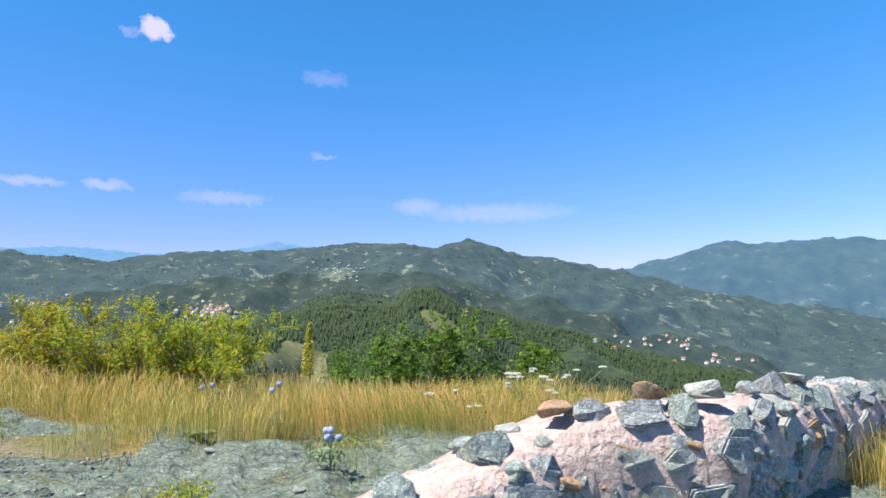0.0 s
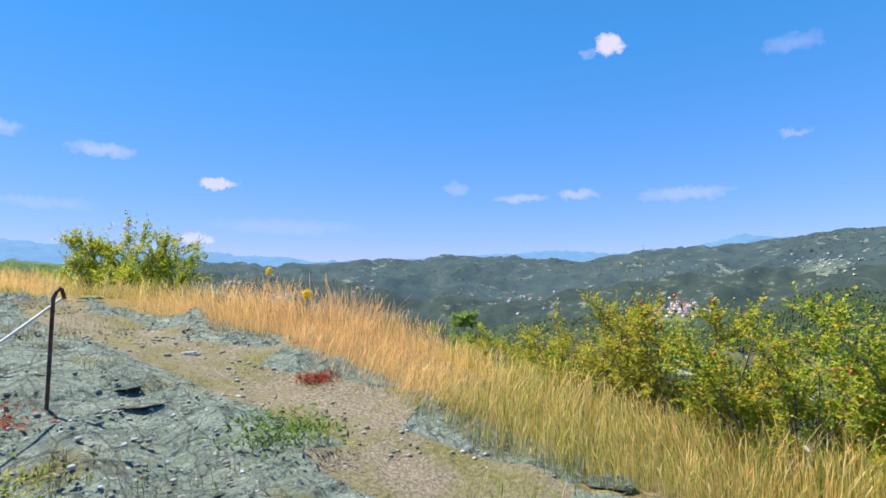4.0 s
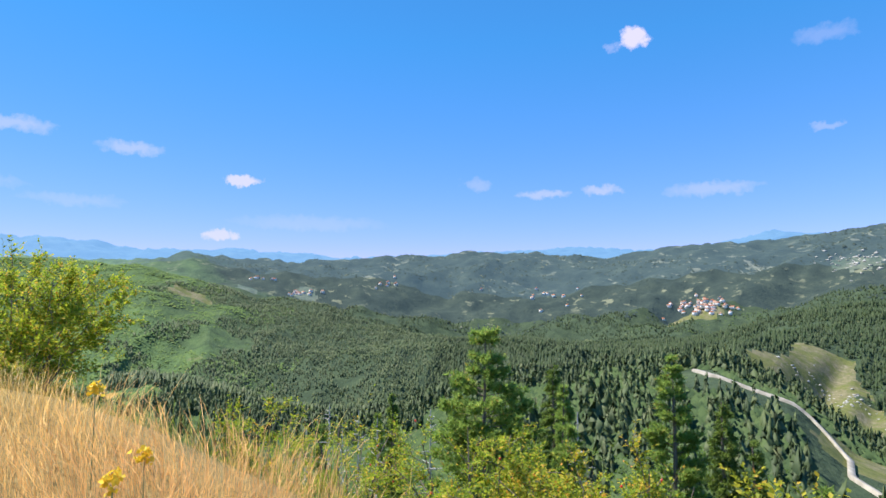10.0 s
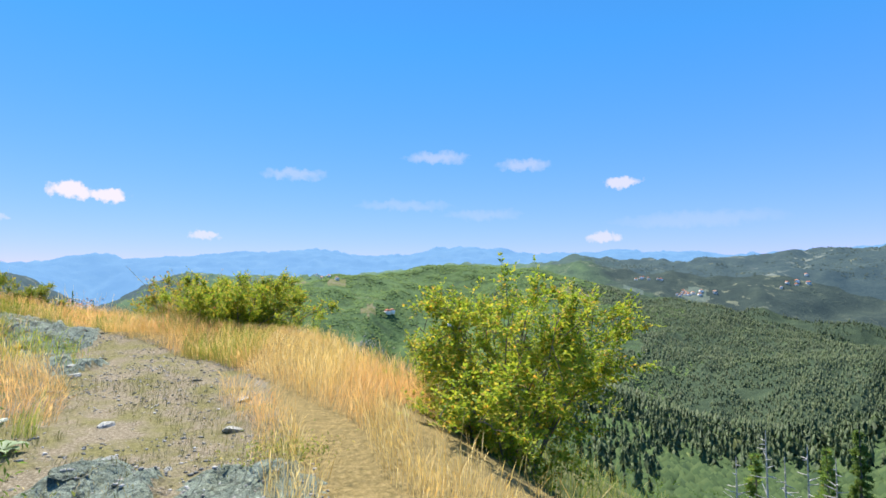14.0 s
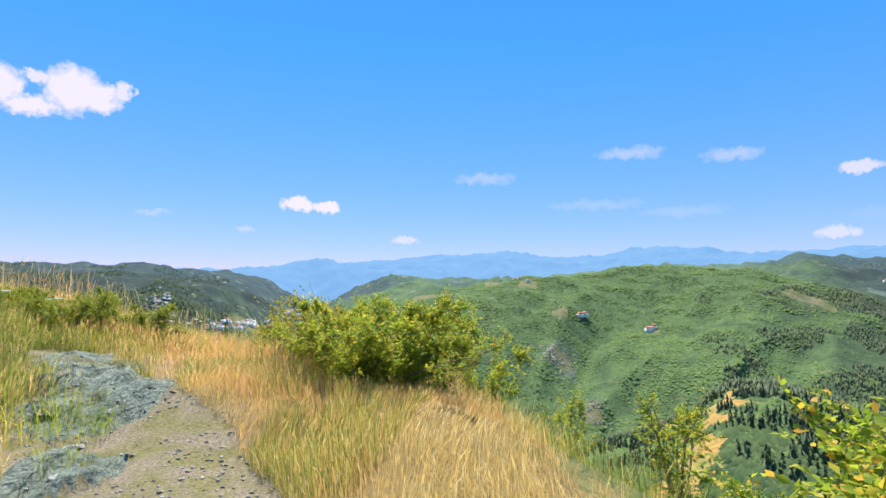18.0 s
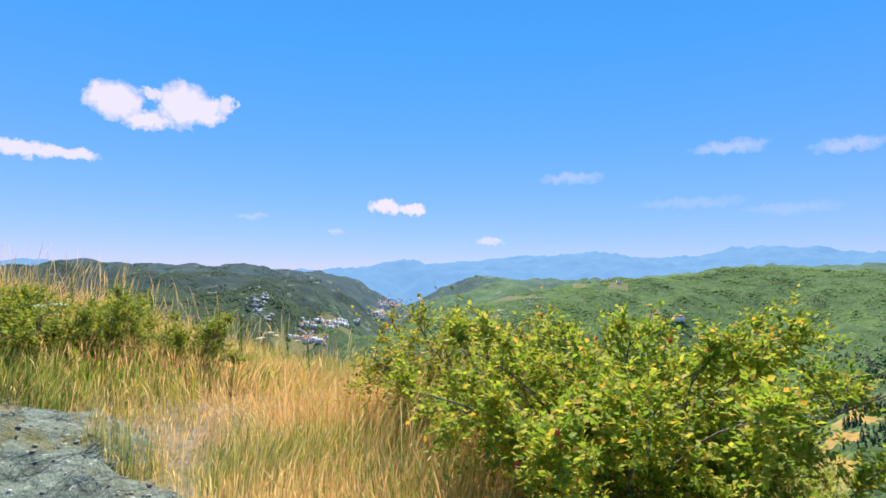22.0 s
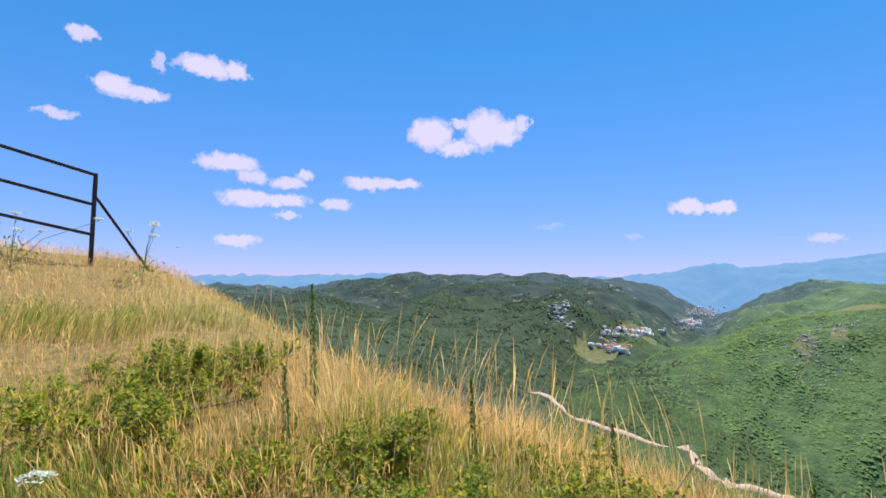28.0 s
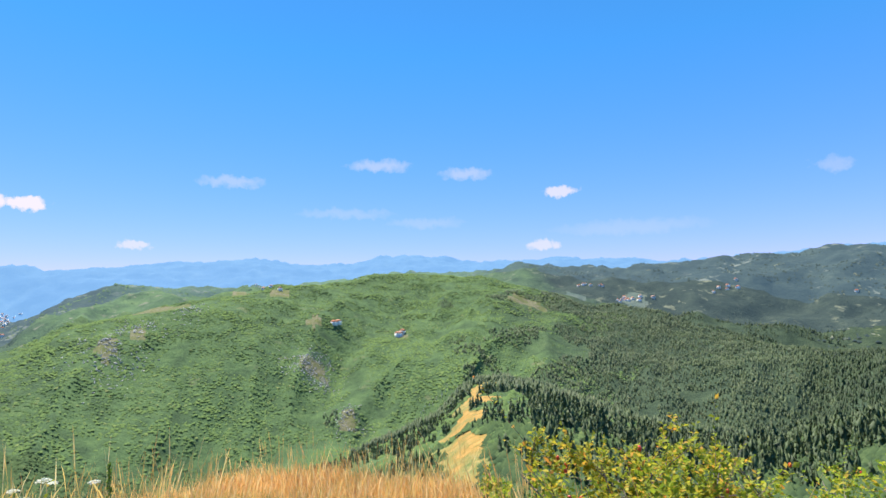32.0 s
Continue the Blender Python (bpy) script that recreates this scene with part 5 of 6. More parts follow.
for az, el, sa, se, n, blocks in VILLAGES:
    for k in range(n):
        a, e = az + hrng.normal() * sa * 0.6, el + hrng.normal() * se * 0.6
        hx, hy, hr = spot(a, e, 300.0)
        if hr > 3600:
            continue
        kind = 2 if hrng.random() < blocks else int(hrng.random() < 0.45)
        big = (0.85 + 0.3 * hrng.random()) * (0.55 if kind == 2 else 0.85)
        h_ = copy_thing(KINDS[kind], pose(hx, hy, height_at(hx, hy) + 0.3, 0, 0, hrng.uniform(0, 180)))
        h_.scale = (big, big, big)
for o in KINDS:
    for q in list(o.children_recursive) + [o]:
        bpy.data.objects.remove(q)


def ribbon(name, points, width, mat, label, lift=0.5):
    p = np.array(points, float)
    s = np.concatenate([[0], np.cumsum(np.hypot(*np.diff(p, axis=0).T))])
    t = np.linspace(0, s[-1], max(12, int(s[-1] / 2)))
    c = np.stack([np.interp(t, s, p[:, 0]), np.interp(t, s, p[:, 1])], 1)
    d = np.gradient(c, axis=0)
    d /= np.linalg.norm(d, axis=1)[:, None] + 1e-9
    nrm = np.stack([-d[:, 1], d[:, 0]], 1) * width / 2
    rows = [np.concatenate([c + nrm * f, (land(*(c + nrm * f).T) + (lift if abs(f) < 1.1 else -1.0))[:, None]], 1) for f in (1.3, 1.0, 0.0, -1.0, -1.3)]
    v = np.stack(rows, 1).reshape(-1, 3)
    i, j = np.meshgrid(np.arange(len(c) - 1), np.arange(4), indexing="ij")
    q = np.stack([i * 5 + j, (i + 1) * 5 + j, (i + 1) * 5 + j + 1, i * 5 + j + 1], -1).reshape(-1, 4)
    return tagged(mesh_from(name, v, q, None, [mat], smooth=True), label, "road", kind="structure")


ribbon("road", ROAD_WEST, 1.25, M_track, "pale gravel forest road through the clearing", 0.8)
M_dirt = material("pinkish dirt road", lambda t: ramp(t, noise_tex(t, 0.4, 6.0), [(0.35, (0.34, 0.23, 0.165)), (0.65, (0.50, 0.37, 0.28))]), 0.95)
ribbon("road", ROAD_SOUTH, 4.2, M_dirt, "pinkish dirt road winding along the wooded slope", 0.7)


def rock_field(name, label, az, el, w, d, n, lo, hi, seed):
    rng = np.random.default_rng(seed)
    cx, cy, _ = spot(az, el)
    u, v = rng.normal(size=n) * w * 0.45, rng.normal(size=n) * d * 0.45
    ca, sa = math.cos(radians(az)), math.sin(radians(az))
    x, y = cx + u * ca - v * sa, cy + u * sa + v * ca
    k = fbm(x / 13.0 + seed, y / 13.0, 4) > -0.04
    x, y = x[k], y[k]
    n = len(x)
    z = land(x, y)
    sv, sf = BALL
    s = rng.uniform(lo, hi, n) ** 1.0
    vv = (sv[None] + rng.normal(size=(n, *sv.shape)) * 0.13 - [0, 0, 0.3]) * s[:, None, None] * [1.2, 1.2, 0.8] + np.stack([x, y, z], 1)[:, None]
    f = (np.arange(n)[:, None, None] * len(sv) + sf[None]).reshape(-1, 3)
    return tagged(mesh_from(name, vv.reshape(-1, 3), None, f, [M_scree]), label, "rocks", kind="stuff")


for k, (az, el, w, d, n, lo, hi) in enumerate([(91.9, -5.6, 40, 60, 800, 0.6, 2.2), (91.0, -7.2, 26, 40, 450, 0.6, 2.0), (88.3, -11.4, 20, 44, 400, 0.5, 1.8), (109.2, -3.4, 40, 100, 600, 0.8, 2.6), (106.6, -2.5, 34, 90, 500, 0.8, 2.6),
                                               (10.2, 2.5, 90, 120, 160, 3, 9), (129.4, -1.3, 34, 120, 120, 4, 11), (11.5, -9.2, 30, 40, 160, 0.5, 2.0), (102.5, -0.8, 24, 80, 90, 1.2, 3.5)]):
    rock_field("scree", "pale grey scree and boulders on the wooded slope", az, el, w, d, n, lo, hi, 200 + k)

# ---- the ruined wall ----
M_mortar = material("pinkish lime mortar", lambda t: ramp(t, noise_tex(t, 14.0, 7.0, 0.7), [(0.3, (0.40, 0.29, 0.245)), (0.5, (0.58, 0.44, 0.385)), (0.7, (0.70, 0.58, 0.52))]), 0.95, bump=(1.0, 0.06, 16.0, 9.0), spec=0.1)


def stone_mat(name, stops, lichen):
    return material(name, lambda t: mix_col(t, ramp(t, noise_tex(t, 9.0, 7.0, 0.75), [(0.52, (0, 0, 0)), (0.62, (1, 1, 1))]),
                    ramp(t, noise_tex(t, 6.0, 9.0, 0.75), stops), lichen), 0.9, bump=(1.0, 0.03, 16.0, 9.0), spec=0.2)


STONES = [stone_mat("grey stone with lichen", [(0.3, (0.11, 0.118, 0.115)), (0.5, (0.30, 0.315, 0.31)), (0.7, (0.54, 0.555, 0.54))], (0.62, 0.64, 0.60)),
          stone_mat("green grey stone", [(0.3, (0.09, 0.11, 0.10)), (0.5, (0.25, 0.29, 0.265)), (0.7, (0.46, 0.51, 0.46))], (0.55, 0.59, 0.53)),
          stone_mat("ochre stone", [(0.3, (0.24, 0.13, 0.065)), (0.5, (0.46, 0.28, 0.15)), (0.7, (0.60, 0.42, 0.27))], (0.46, 0.40, 0.34)),
          stone_mat("pale stone", [(0.3, (0.24, 0.24, 0.215)), (0.5, (0.43, 0.43, 0.39)), (0.7, (0.62, 0.61, 0.56))], (0.34, 0.35, 0.31))]


def rubble_mesh(seed, flat=1.0):
    """An angular broken stone, about 1 across."""
    rng = np.random.default_rng(seed)
    bm = bmesh.new()
    for p in rng.uniform(-0.5, 0.5, (15, 3)):
        q = p / max(0.30, np.linalg.norm(p)) * 0.5 * rng.uniform(0.8, 1.0)
        bm.verts.new((q[0], q[1], q[2] * flat))
    r = bmesh.ops.convex_hull(bm, input=bm.verts)
    bmesh.ops.delete(bm, geom=[v for v in r["geom_interior"] if isinstance(v, bmesh.types.BMVert)], context="VERTS")
    bmesh.ops.bevel(bm, geom=list(bm.edges), offset=0.03, segments=1, affect="EDGES")
    me = bpy.data.meshes.new("stone")
    bm.to_mesh(me)
    bm.free()
    return me


STONE_MESHES = []
for k in range(16):
    me_ = rubble_mesh(300 + k, 0.75)
    me_.materials.append(STONES[(0, 1, 3, 0, 1, 1, 3, 2)[k % 8]])
    STONE_MESHES.append(me_)

WALL_LINE = [(-1.25, 3.15, -1.68), (-0.55, 3.55, -1.34), (0.25, 3.9, -1.02), (0.75, 4.1, -0.86), (1.2, 4.2, -0.77), (1.95, 4.25, -0.76), (2.6, 4.74, -0.80), (3.3, 5.26, -0.80), (4.1, 5.86, -0.84), (5.2, 6.7, -0.98)]
wall = empty("ruined_wall", 1.5, 4.4, height_at(1.5, 4.4), "ruined rubble stone wall with pinkish mortar beside the rock slab", "wall")
wx, wy, wz0 = wall.location
wrng = np.random.default_rng(55)


def wall_at(s):
    p = np.array(WALL_LINE, float)
    ln = np.concatenate([[0], np.cumsum(np.hypot(np.diff(p[:, 0]), np.diff(p[:, 1])))])
    s = np.clip(s, 0, 1) * ln[-1]
    return np.array([np.interp(s, ln, p[:, k]) for k in range(3)])


body = Pile()
rows_ = []
S_ = np.linspace(0, 1, 70)
for s in S_:
    a, b = wall_at(s - 0.01), wall_at(s + 0.01)
    c = wall_at(s)
    d = (b - a)[:2] / (np.linalg.norm((b - a)[:2]) + 1e-9)
    nrm = np.array([d[1], -d[0]])          # towards the path
    g = height_at(c[0], c[1]) - 0.35
    low = np.clip((s - 0.0) / 0.38, 0, 1)
    ring = []
    for u, h in ((0.62 - 0.34 * low, 0.0), (0.44 - 0.2 * low, 0.35), (0.28, 0.72), (0.20, 0.94), (0.05, 1.0), (-0.18, 1.0), (-0.40, 0.96), (-0.46, 0.6), (-0.48, 0.0)):
        j = wrng.normal(size=3) * 0.018
        z = g + (c[2] - 0.05 - g) * h
        ring.append((c[0] + nrm[0] * u + j[0] - wx, c[1] + nrm[1] * u + j[1] - wy, z + j[2] - wz0))
    rows_.append(ring)
v = np.array(rows_)
n0, n1 = v.shape[:2]
i, j = np.meshgrid(np.arange(n0 - 1), np.arange(n1 - 1), indexing="ij")
body.add(v.reshape(-1, 3), np.stack([i * n1 + j, (i + 1) * n1 + j, (i + 1) * n1 + j + 1, i * n1 + j + 1], -1).reshape(-1, 4)[:, ::-1])
body.make("mortar_core", M_mortar, wall, True, "rough pinkish lime mortar between the stones")


def lay_stone(x, y, z, sx, sy, sz, turn, kind=None):
    o = new("stone", STONE_MESHES[int(wrng.integers(16)) if kind is None else kind])
    o.parent = wall
    o.location, o.scale = (x - wx, y - wy, z - wz0), (sx, sy, sz)
    o.rotation_euler = (wrng.uniform(-0.25, 0.25), wrng.uniform(-0.25, 0.25), turn + wrng.uniform(-0.35, 0.35))


def face_at(low, h):
    """How far the mortar face stands out at a share of the wall's height."""
    return float(np.interp(h, [0.0, 0.35, 0.72, 0.94, 1.0], [0.62 - 0.34 * low, 0.44 - 0.2 * low, 0.28, 0.20, 0.08]))


def block_mesh(seed, mat):
    """A broken wall stone with a flat rough face: an uneven many-cornered slab, about 1 across, its face along y."""
    rng = np.random.default_rng(seed)
    n = int(rng.integers(6, 9))
    ang = (np.arange(n) + rng.uniform(-0.28, 0.28, n)) * 2 * math.pi / n + rng.uniform(0, 6)
    sq = 1.0 / np.maximum(np.abs(np.cos(ang)), np.abs(np.sin(ang))) ** 0.7
    rad = 0.5 * sq * rng.uniform(0.82, 1.0, n)
    bm = bmesh.new()
    front = [bm.verts.new((math.cos(a) * r, -0.5 + rng.uniform(-0.1, 0.1), math.sin(a) * r)) for a, r in zip(ang, rad)]
    back = [bm.verts.new((math.cos(a) * r * 0.9, 0.5, math.sin(a) * r * 0.9)) for a, r in zip(ang, rad)]
    mid = bm.verts.new((rng.uniform(-0.15, 0.15), -0.5 - rng.uniform(0.0, 0.08), rng.uniform(-0.15, 0.15)))
    for k in range(n):
        m = (k + 1) % n
        bm.faces.new((front[k], front[m], mid))
        bm.faces.new((front[m], front[k], back[k], back[m]))
    bm.faces.new(back)
    bmesh.ops.recalc_face_normals(bm, faces=bm.faces)
    edge = [e for e in bm.edges if all(v in front for v in e.verts)]
    bmesh.ops.bevel(bm, geom=edge, offset=0.05, segments=2, affect="EDGES")
    me = bpy.data.meshes.new("stone")
    bm.to_mesh(me)
    bm.free()
    me.materials.append(mat)
    return me


BLOCKS = [block_mesh(700 + k, STONES[(0, 1, 3, 0, 1, 0, 3, 2, 0, 1)[k % 10]]) for k in range(20)]
LENGTH = 7.9
course = 0
for lift in np.arange(0.28, 1.9, 0.235):
    s0 = wrng.uniform(0, 0.03)
    while s0 < 1.0:
        w, h = wrng.uniform(0.18, 0.46), wrng.uniform(0.19, 0.29)
        s0 += w * 0.5 / LENGTH
        c = wall_at(s0)
        a, b = wall_at(s0 - 0.02), wall_at(s0 + 0.02)
        d = (b - a)[:2] / (np.linalg.norm((b - a)[:2]) + 1e-9)
        nrm, turn = np.array([d[1], -d[0]]), math.atan2(d[1], d[0])
        g = height_at(c[0], c[1]) - 0.35
        z = g + lift + wrng.uniform(-0.04, 0.04)
        if z < c[2] + 0.02 and wrng.random() < 0.96:
            f = (z - g) / max(0.2, c[2] - 0.05 - g)
            low = float(np.clip(s0 / 0.38, 0, 1))
            u, deep = face_at(low, min(f, 1.0)), 0.30
            o = new("stone", BLOCKS[int(wrng.integers(20))])
            o.parent = wall
            o.location = (c[0] + nrm[0] * (u - deep * 0.46) - wx, c[1] + nrm[1] * (u - deep * 0.46) - wy, z - wz0)
            o.scale = (w, deep, h)
            back = math.atan2(face_at(low, max(f - 0.1, 0)) - face_at(low, min(f + 0.1, 1)), 0.2 * (c[2] - g))
            o.rotation_euler = (-0.8 * back + wrng.uniform(-0.1, 0.1), wrng.uniform(-0.2, 0.2), turn + wrng.uniform(-0.12, 0.12))
        s0 += (w * 0.5 + 0.030) / LENGTH
for s0 in np.linspace(0.02, 1.0, 24):
    c = wall_at(s0)
    a, b = wall_at(s0 - 0.02), wall_at(s0 + 0.02)
    d = (b - a)[:2] / (np.linalg.norm((b - a)[:2]) + 1e-9)
    nrm, turn = np.array([d[1], -d[0]]), math.atan2(d[1], d[0])
    for u in (0.02, -0.28):
        if wrng.random() < 0.7:
            q = wrng.uniform(0.26, 0.46)
            lay_stone(c[0] + nrm[0] * u, c[1] + nrm[1] * u, c[2] + wrng.uniform(-0.13, -0.05), q, q * 0.85, q * 0.55, turn)


for k in range(120):
    s0, f = wrng.uniform(0.0, 0.62), wrng.uniform(0.12, 0.98)
    c, a, b = wall_at(s0), wall_at(s0 - 0.02), wall_at(s0 + 0.02)
    d = (b - a)[:2] / (np.linalg.norm((b - a)[:2]) + 1e-9)
    u = face_at(float(np.clip(s0 / 0.38, 0, 1)), f)
    g = height_at(c[0], c[1]) - 0.35
    q = wrng.uniform(0.14, 0.36)
    lay_stone(c[0] + d[1] * (u - q * 0.12), c[1] - d[0] * (u - q * 0.12), g + (c[2] - 0.05 - g) * f - q * 0.05, q, q * 0.7, q * 0.8, math.atan2(d[1], d[0]))


def cap_stone(x, sx, sy, sz, kind):
    """A loose stone lying on the wall's top."""
    s = min(np.linspace(0, 1, 200), key=lambda q: abs(wall_at(q)[0] - x))
    c = wall_at(s)
    lay_stone(c[0], c[1], c[2] + sz * 0.25, sx, sy, sz, 0.5, kind)


for x, sx, sy, sz, kind in ((1.5, 0.34, 0.28, 0.26, 7), (1.95, 0.42, 0.34, 0.28, 6), (2.5, 0.34, 0.3, 0.2, 0), (3.05, 0.66, 0.4, 0.24, 2), (0.8, 0.36, 0.3, 0.2, 7)):
    cap_stone(x, sx, sy, sz, kind)

# ---- loose stones on the hilltop ----
srng = np.random.default_rng(66)
PLACED = [(-16.0, 3.4, 0.22), (-14.8, 3.6, 0.22), (-18.0, 0.6, 0.26), (-17.4, 0.9, 0.2), (-18.6, 0.1, 0.22), (-15.0, 2.4, 0.2), (-14.6, 7.0, 0.5), (-17.0, 2.6, 0.16)]
while len(PLACED) < 150:
    x, y = srng.uniform(-20, 2), srng.uniform(-1, 6.5)
    if line_gap(np.array([x]), np.array([y]), EDGE)[0] < -1.2 and abs(line_gap(np.array([x]), np.array([y]), TRAIL)[0]) < 2.4:
        PLACED.append((x, y, 0.03 + 0.13 * srng.random() ** 4))
for x, y, q in PLACED:
    o = new("stone", STONE_MESHES[(2, 6, 10, 14, 2, 6)[int(srng.integers(6))]])
    o.location, o.scale = (x, y, height_at(x, y) + q * 0.04), (q * srng.uniform(0.9, 1.4), q, q * srng.uniform(0.35, 0.6))
    o.rotation_euler = (srng.uniform(-0.2, 0.2), srng.uniform(-0.2, 0.2), srng.uniform(0, 6.28))
    tagged(o, "loose grey green stone lying on the dry ground", "stone", "loose stones on the path")

M_gravel = material("grey and tan gravel", lambda t: ramp(t, island(t), [(0.0, (0.10, 0.10, 0.085)), (0.5, (0.24, 0.225, 0.19)), (0.85, (0.38, 0.35, 0.30)), (1.0, (0.52, 0.50, 0.46))]), 0.9)
gx, gy = scatter(srng, 26000, -20.5, -2.5, -2.0, 6.2, lambda x, y: (edge_of(x, y) < -0.8) & (trail_of(x, y) < 2.0) & (fbm(x * 1.2 + 40, y * 1.2, 3) > -0.02))
gs = 0.008 + 0.030 * srng.random(len(gx)) ** 3
bv, bf = BALL
gv = (bv[None] + srng.normal(size=(len(gx), *bv.shape)) * 0.09 - [0, 0, 0.36]) * gs[:, None, None] * [1.2, 1.2, 0.8] + np.stack([gx, gy, land(gx, gy) + gs * 0.15], 1)[:, None]
tagged(mesh_from("gravel", gv.reshape(-1, 3), None, (np.arange(len(gx))[:, None, None] * len(bv) + bf[None]).reshape(-1, 3), [M_gravel]), "scattered grey and tan gravel on the path", "gravel", kind="stuff")
SLABS = []
for k in range(10):
    me_ = rubble_mesh(820 + k, 0.5)
    me_.materials.append(M_rock)
    SLABS.append(me_)
laid = 0
while laid < 150:
    x, y = srng.uniform(-20.5, 1.0), srng.uniform(-1.0, 6.0)
    p, q = np.array([x]), np.array([y])
    d = line_gap(p, q, EDGE)
    if rocky(p, q, d)[0] < 0.5 or abs(line_gap(p, q, WALKED)[0]) < 0.3:
        continue
    w = srng.uniform(0.14, 0.50)
    o = new("flat_stone", SLABS[int(srng.integers(10))])
    o.location, o.scale = (x, y, height_at(x, y) - 0.02), (w * srng.uniform(1.0, 1.7), w, w * srng.uniform(0.25, 0.5))
    o.rotation_euler = (srng.uniform(-0.15, 0.15), srng.uniform(-0.15, 0.15), srng.normal() * 0.5 + 0.5)
    tagged(o, "flat grey green schist slab breaking out of the ground", "stone", "schist slabs along the path")
    laid += 1

# ---- railing on the upper slope ----
M_rust = material("rusty brown steel", lambda t: ramp(t, noise_tex(t, 30.0, 6.0), [(0.3, (0.05, 0.03, 0.025)), (0.6, (0.13, 0.07, 0.045)), (0.8, (0.22, 0.12, 0.07))]), 0.7, 0.5, bump=(0.4, 0.004, 60.0, 5.0))


def bar(name, a, b, w, parent, mat, label=""):
    """A square steel bar between two points."""
    a, b = Vector(a), Vector(b)
    bm = bmesh.new()
    bmesh.ops.create_cube(bm, size=1.0)
    bmesh.ops.bevel(bm, geom=list(bm.edges), offset=0.08, segments=1, affect="EDGES")
    m = Matrix.Translation((a + b) / 2) @ (b - a).to_track_quat("Z", "Y").to_matrix().to_4x4() @ Matrix.Diagonal((w, w, (b - a).length, 1))
    bmesh.ops.transform(bm, matrix=m, verts=bm.verts)
    return part(name, bm, mat, parent, label)


rail = empty("metal_railing", -21.5, -11.3, height_at(-21.5, -11.3), "rusty brown steel railing with a slanting stay on the slope", "railing")
ox, oy, oz = rail.location
POSTS = [(-21.5, -11.4, 3.15, 4.26), (-20.2, -11.75, 3.4, 4.62), (-18.8, -12.1, 3.6, 4.95)]
for x, y, z0, z1 in POSTS:
    bar("post", (x - ox, y - oy, min(z0, height_at(x, y)) - 0.2 - oz), (x - ox, y - oy, z1 - oz), 0.055, rail, M_rust)
for (ax, ay, a0, a1), (bx, by, b0, b1) in zip(POSTS[:-1], POSTS[1:]):
    for f in (0.98, 0.60, 0.22):
        bar("rail", (ax - ox, ay - oy, a0 + (a1 - a0) * f - oz), (bx - ox, by - oy, b0 + (b1 - b0) * f - oz), 0.042, rail, M_rust)
bar("stay", (-21.5 - ox, -11.4 - oy, 3.95 - oz), (-22.42 - ox, -11.65 - oy, min(2.85, height_at(-22.42, -11.65)) - 0.1 - oz), 0.032, rail, M_rust, "thin slanting steel stay")

# ---- iron rod with a rope ----
M_rope = material("pale twisted rope", lambda t: ramp(t, noise_tex(t, 120.0, 3.0), [(0.4, (0.50, 0.46, 0.40)), (0.6, (0.70, 0.66, 0.60))]), 0.9)
RODX, RODY = -6.79, 3.41
rz_ = height_at(RODX, RODY)
rod = empty("iron_rod", RODX, RODY, rz_, "rusty iron rod with a hooked top and a pale rope", "rod")
rp = Pile()
q = np.linspace(0, 1, 8)
rp.tube(np.concatenate([np.stack([0.02 * q, 0 * q, q * 0.70 - 0.1], 1), [(0.02, 0.01, 0.63), (0.0, 0.03, 0.66), (-0.03, 0.05, 0.65), (-0.05, 0.07, 0.60)]]), [0.011] * 12, 7)
rp.make("shaft", M_rust, rod, True)
rp = Pile()
q = np.linspace(0, 1, 16)
rp.tube(np.stack([-0.04 + 0.9 * q, 0.05 - 1.0 * q, 0.60 - 0.62 * q - 0.12 * q * (1 - q)], 1), [0.008] * 16, 6)
rp.make("rope", M_rope, rod, True, "pale rope tied to the rod")

# ---- weeds and flowers ----
M_thistle = material("blue grey thistle head", lambda t: ramp(t, noise_tex(t, 90.0, 4.0), [(0.3, (0.20, 0.24, 0.34)), (0.7, (0.45, 0.50, 0.62))]), 0.9, bump=(1.0, 0.01, 160.0, 3.0))
M_stalk = material("pale green stalk", lambda t: ramp(t, noise_tex(t, 20.0, 4.0), [(0.3, (0.14, 0.20, 0.07)), (0.7, (0.32, 0.38, 0.16))]), 0.8)
M_umbel = leafy("white flower heads", [(0.0, (0.66, 0.68, 0.54)), (1.0, (0.86, 0.86, 0.76))], 0.35)
M_felt = leafy("felted pale green leaves", [(0.0, (0.19, 0.26, 0.12)), (1.0, (0.34, 0.41, 0.22))], 0.25)
M_spike = leafy("yellow green mullein", [(0.0, (0.28, 0.30, 0.05)), (0.6, (0.50, 0.46, 0.07)), (1.0, (0.70, 0.58, 0.08))], 0.35)
M_yellow = leafy("yellow petals", [(0.0, (0.80, 0.52, 0.03)), (1.0, (0.90, 0.66, 0.06))], 0.3)
M_red = leafy("reddened leaves", [(0.0, (0.25, 0.05, 0.03)), (1.0, (0.48, 0.14, 0.06))], 0.35)


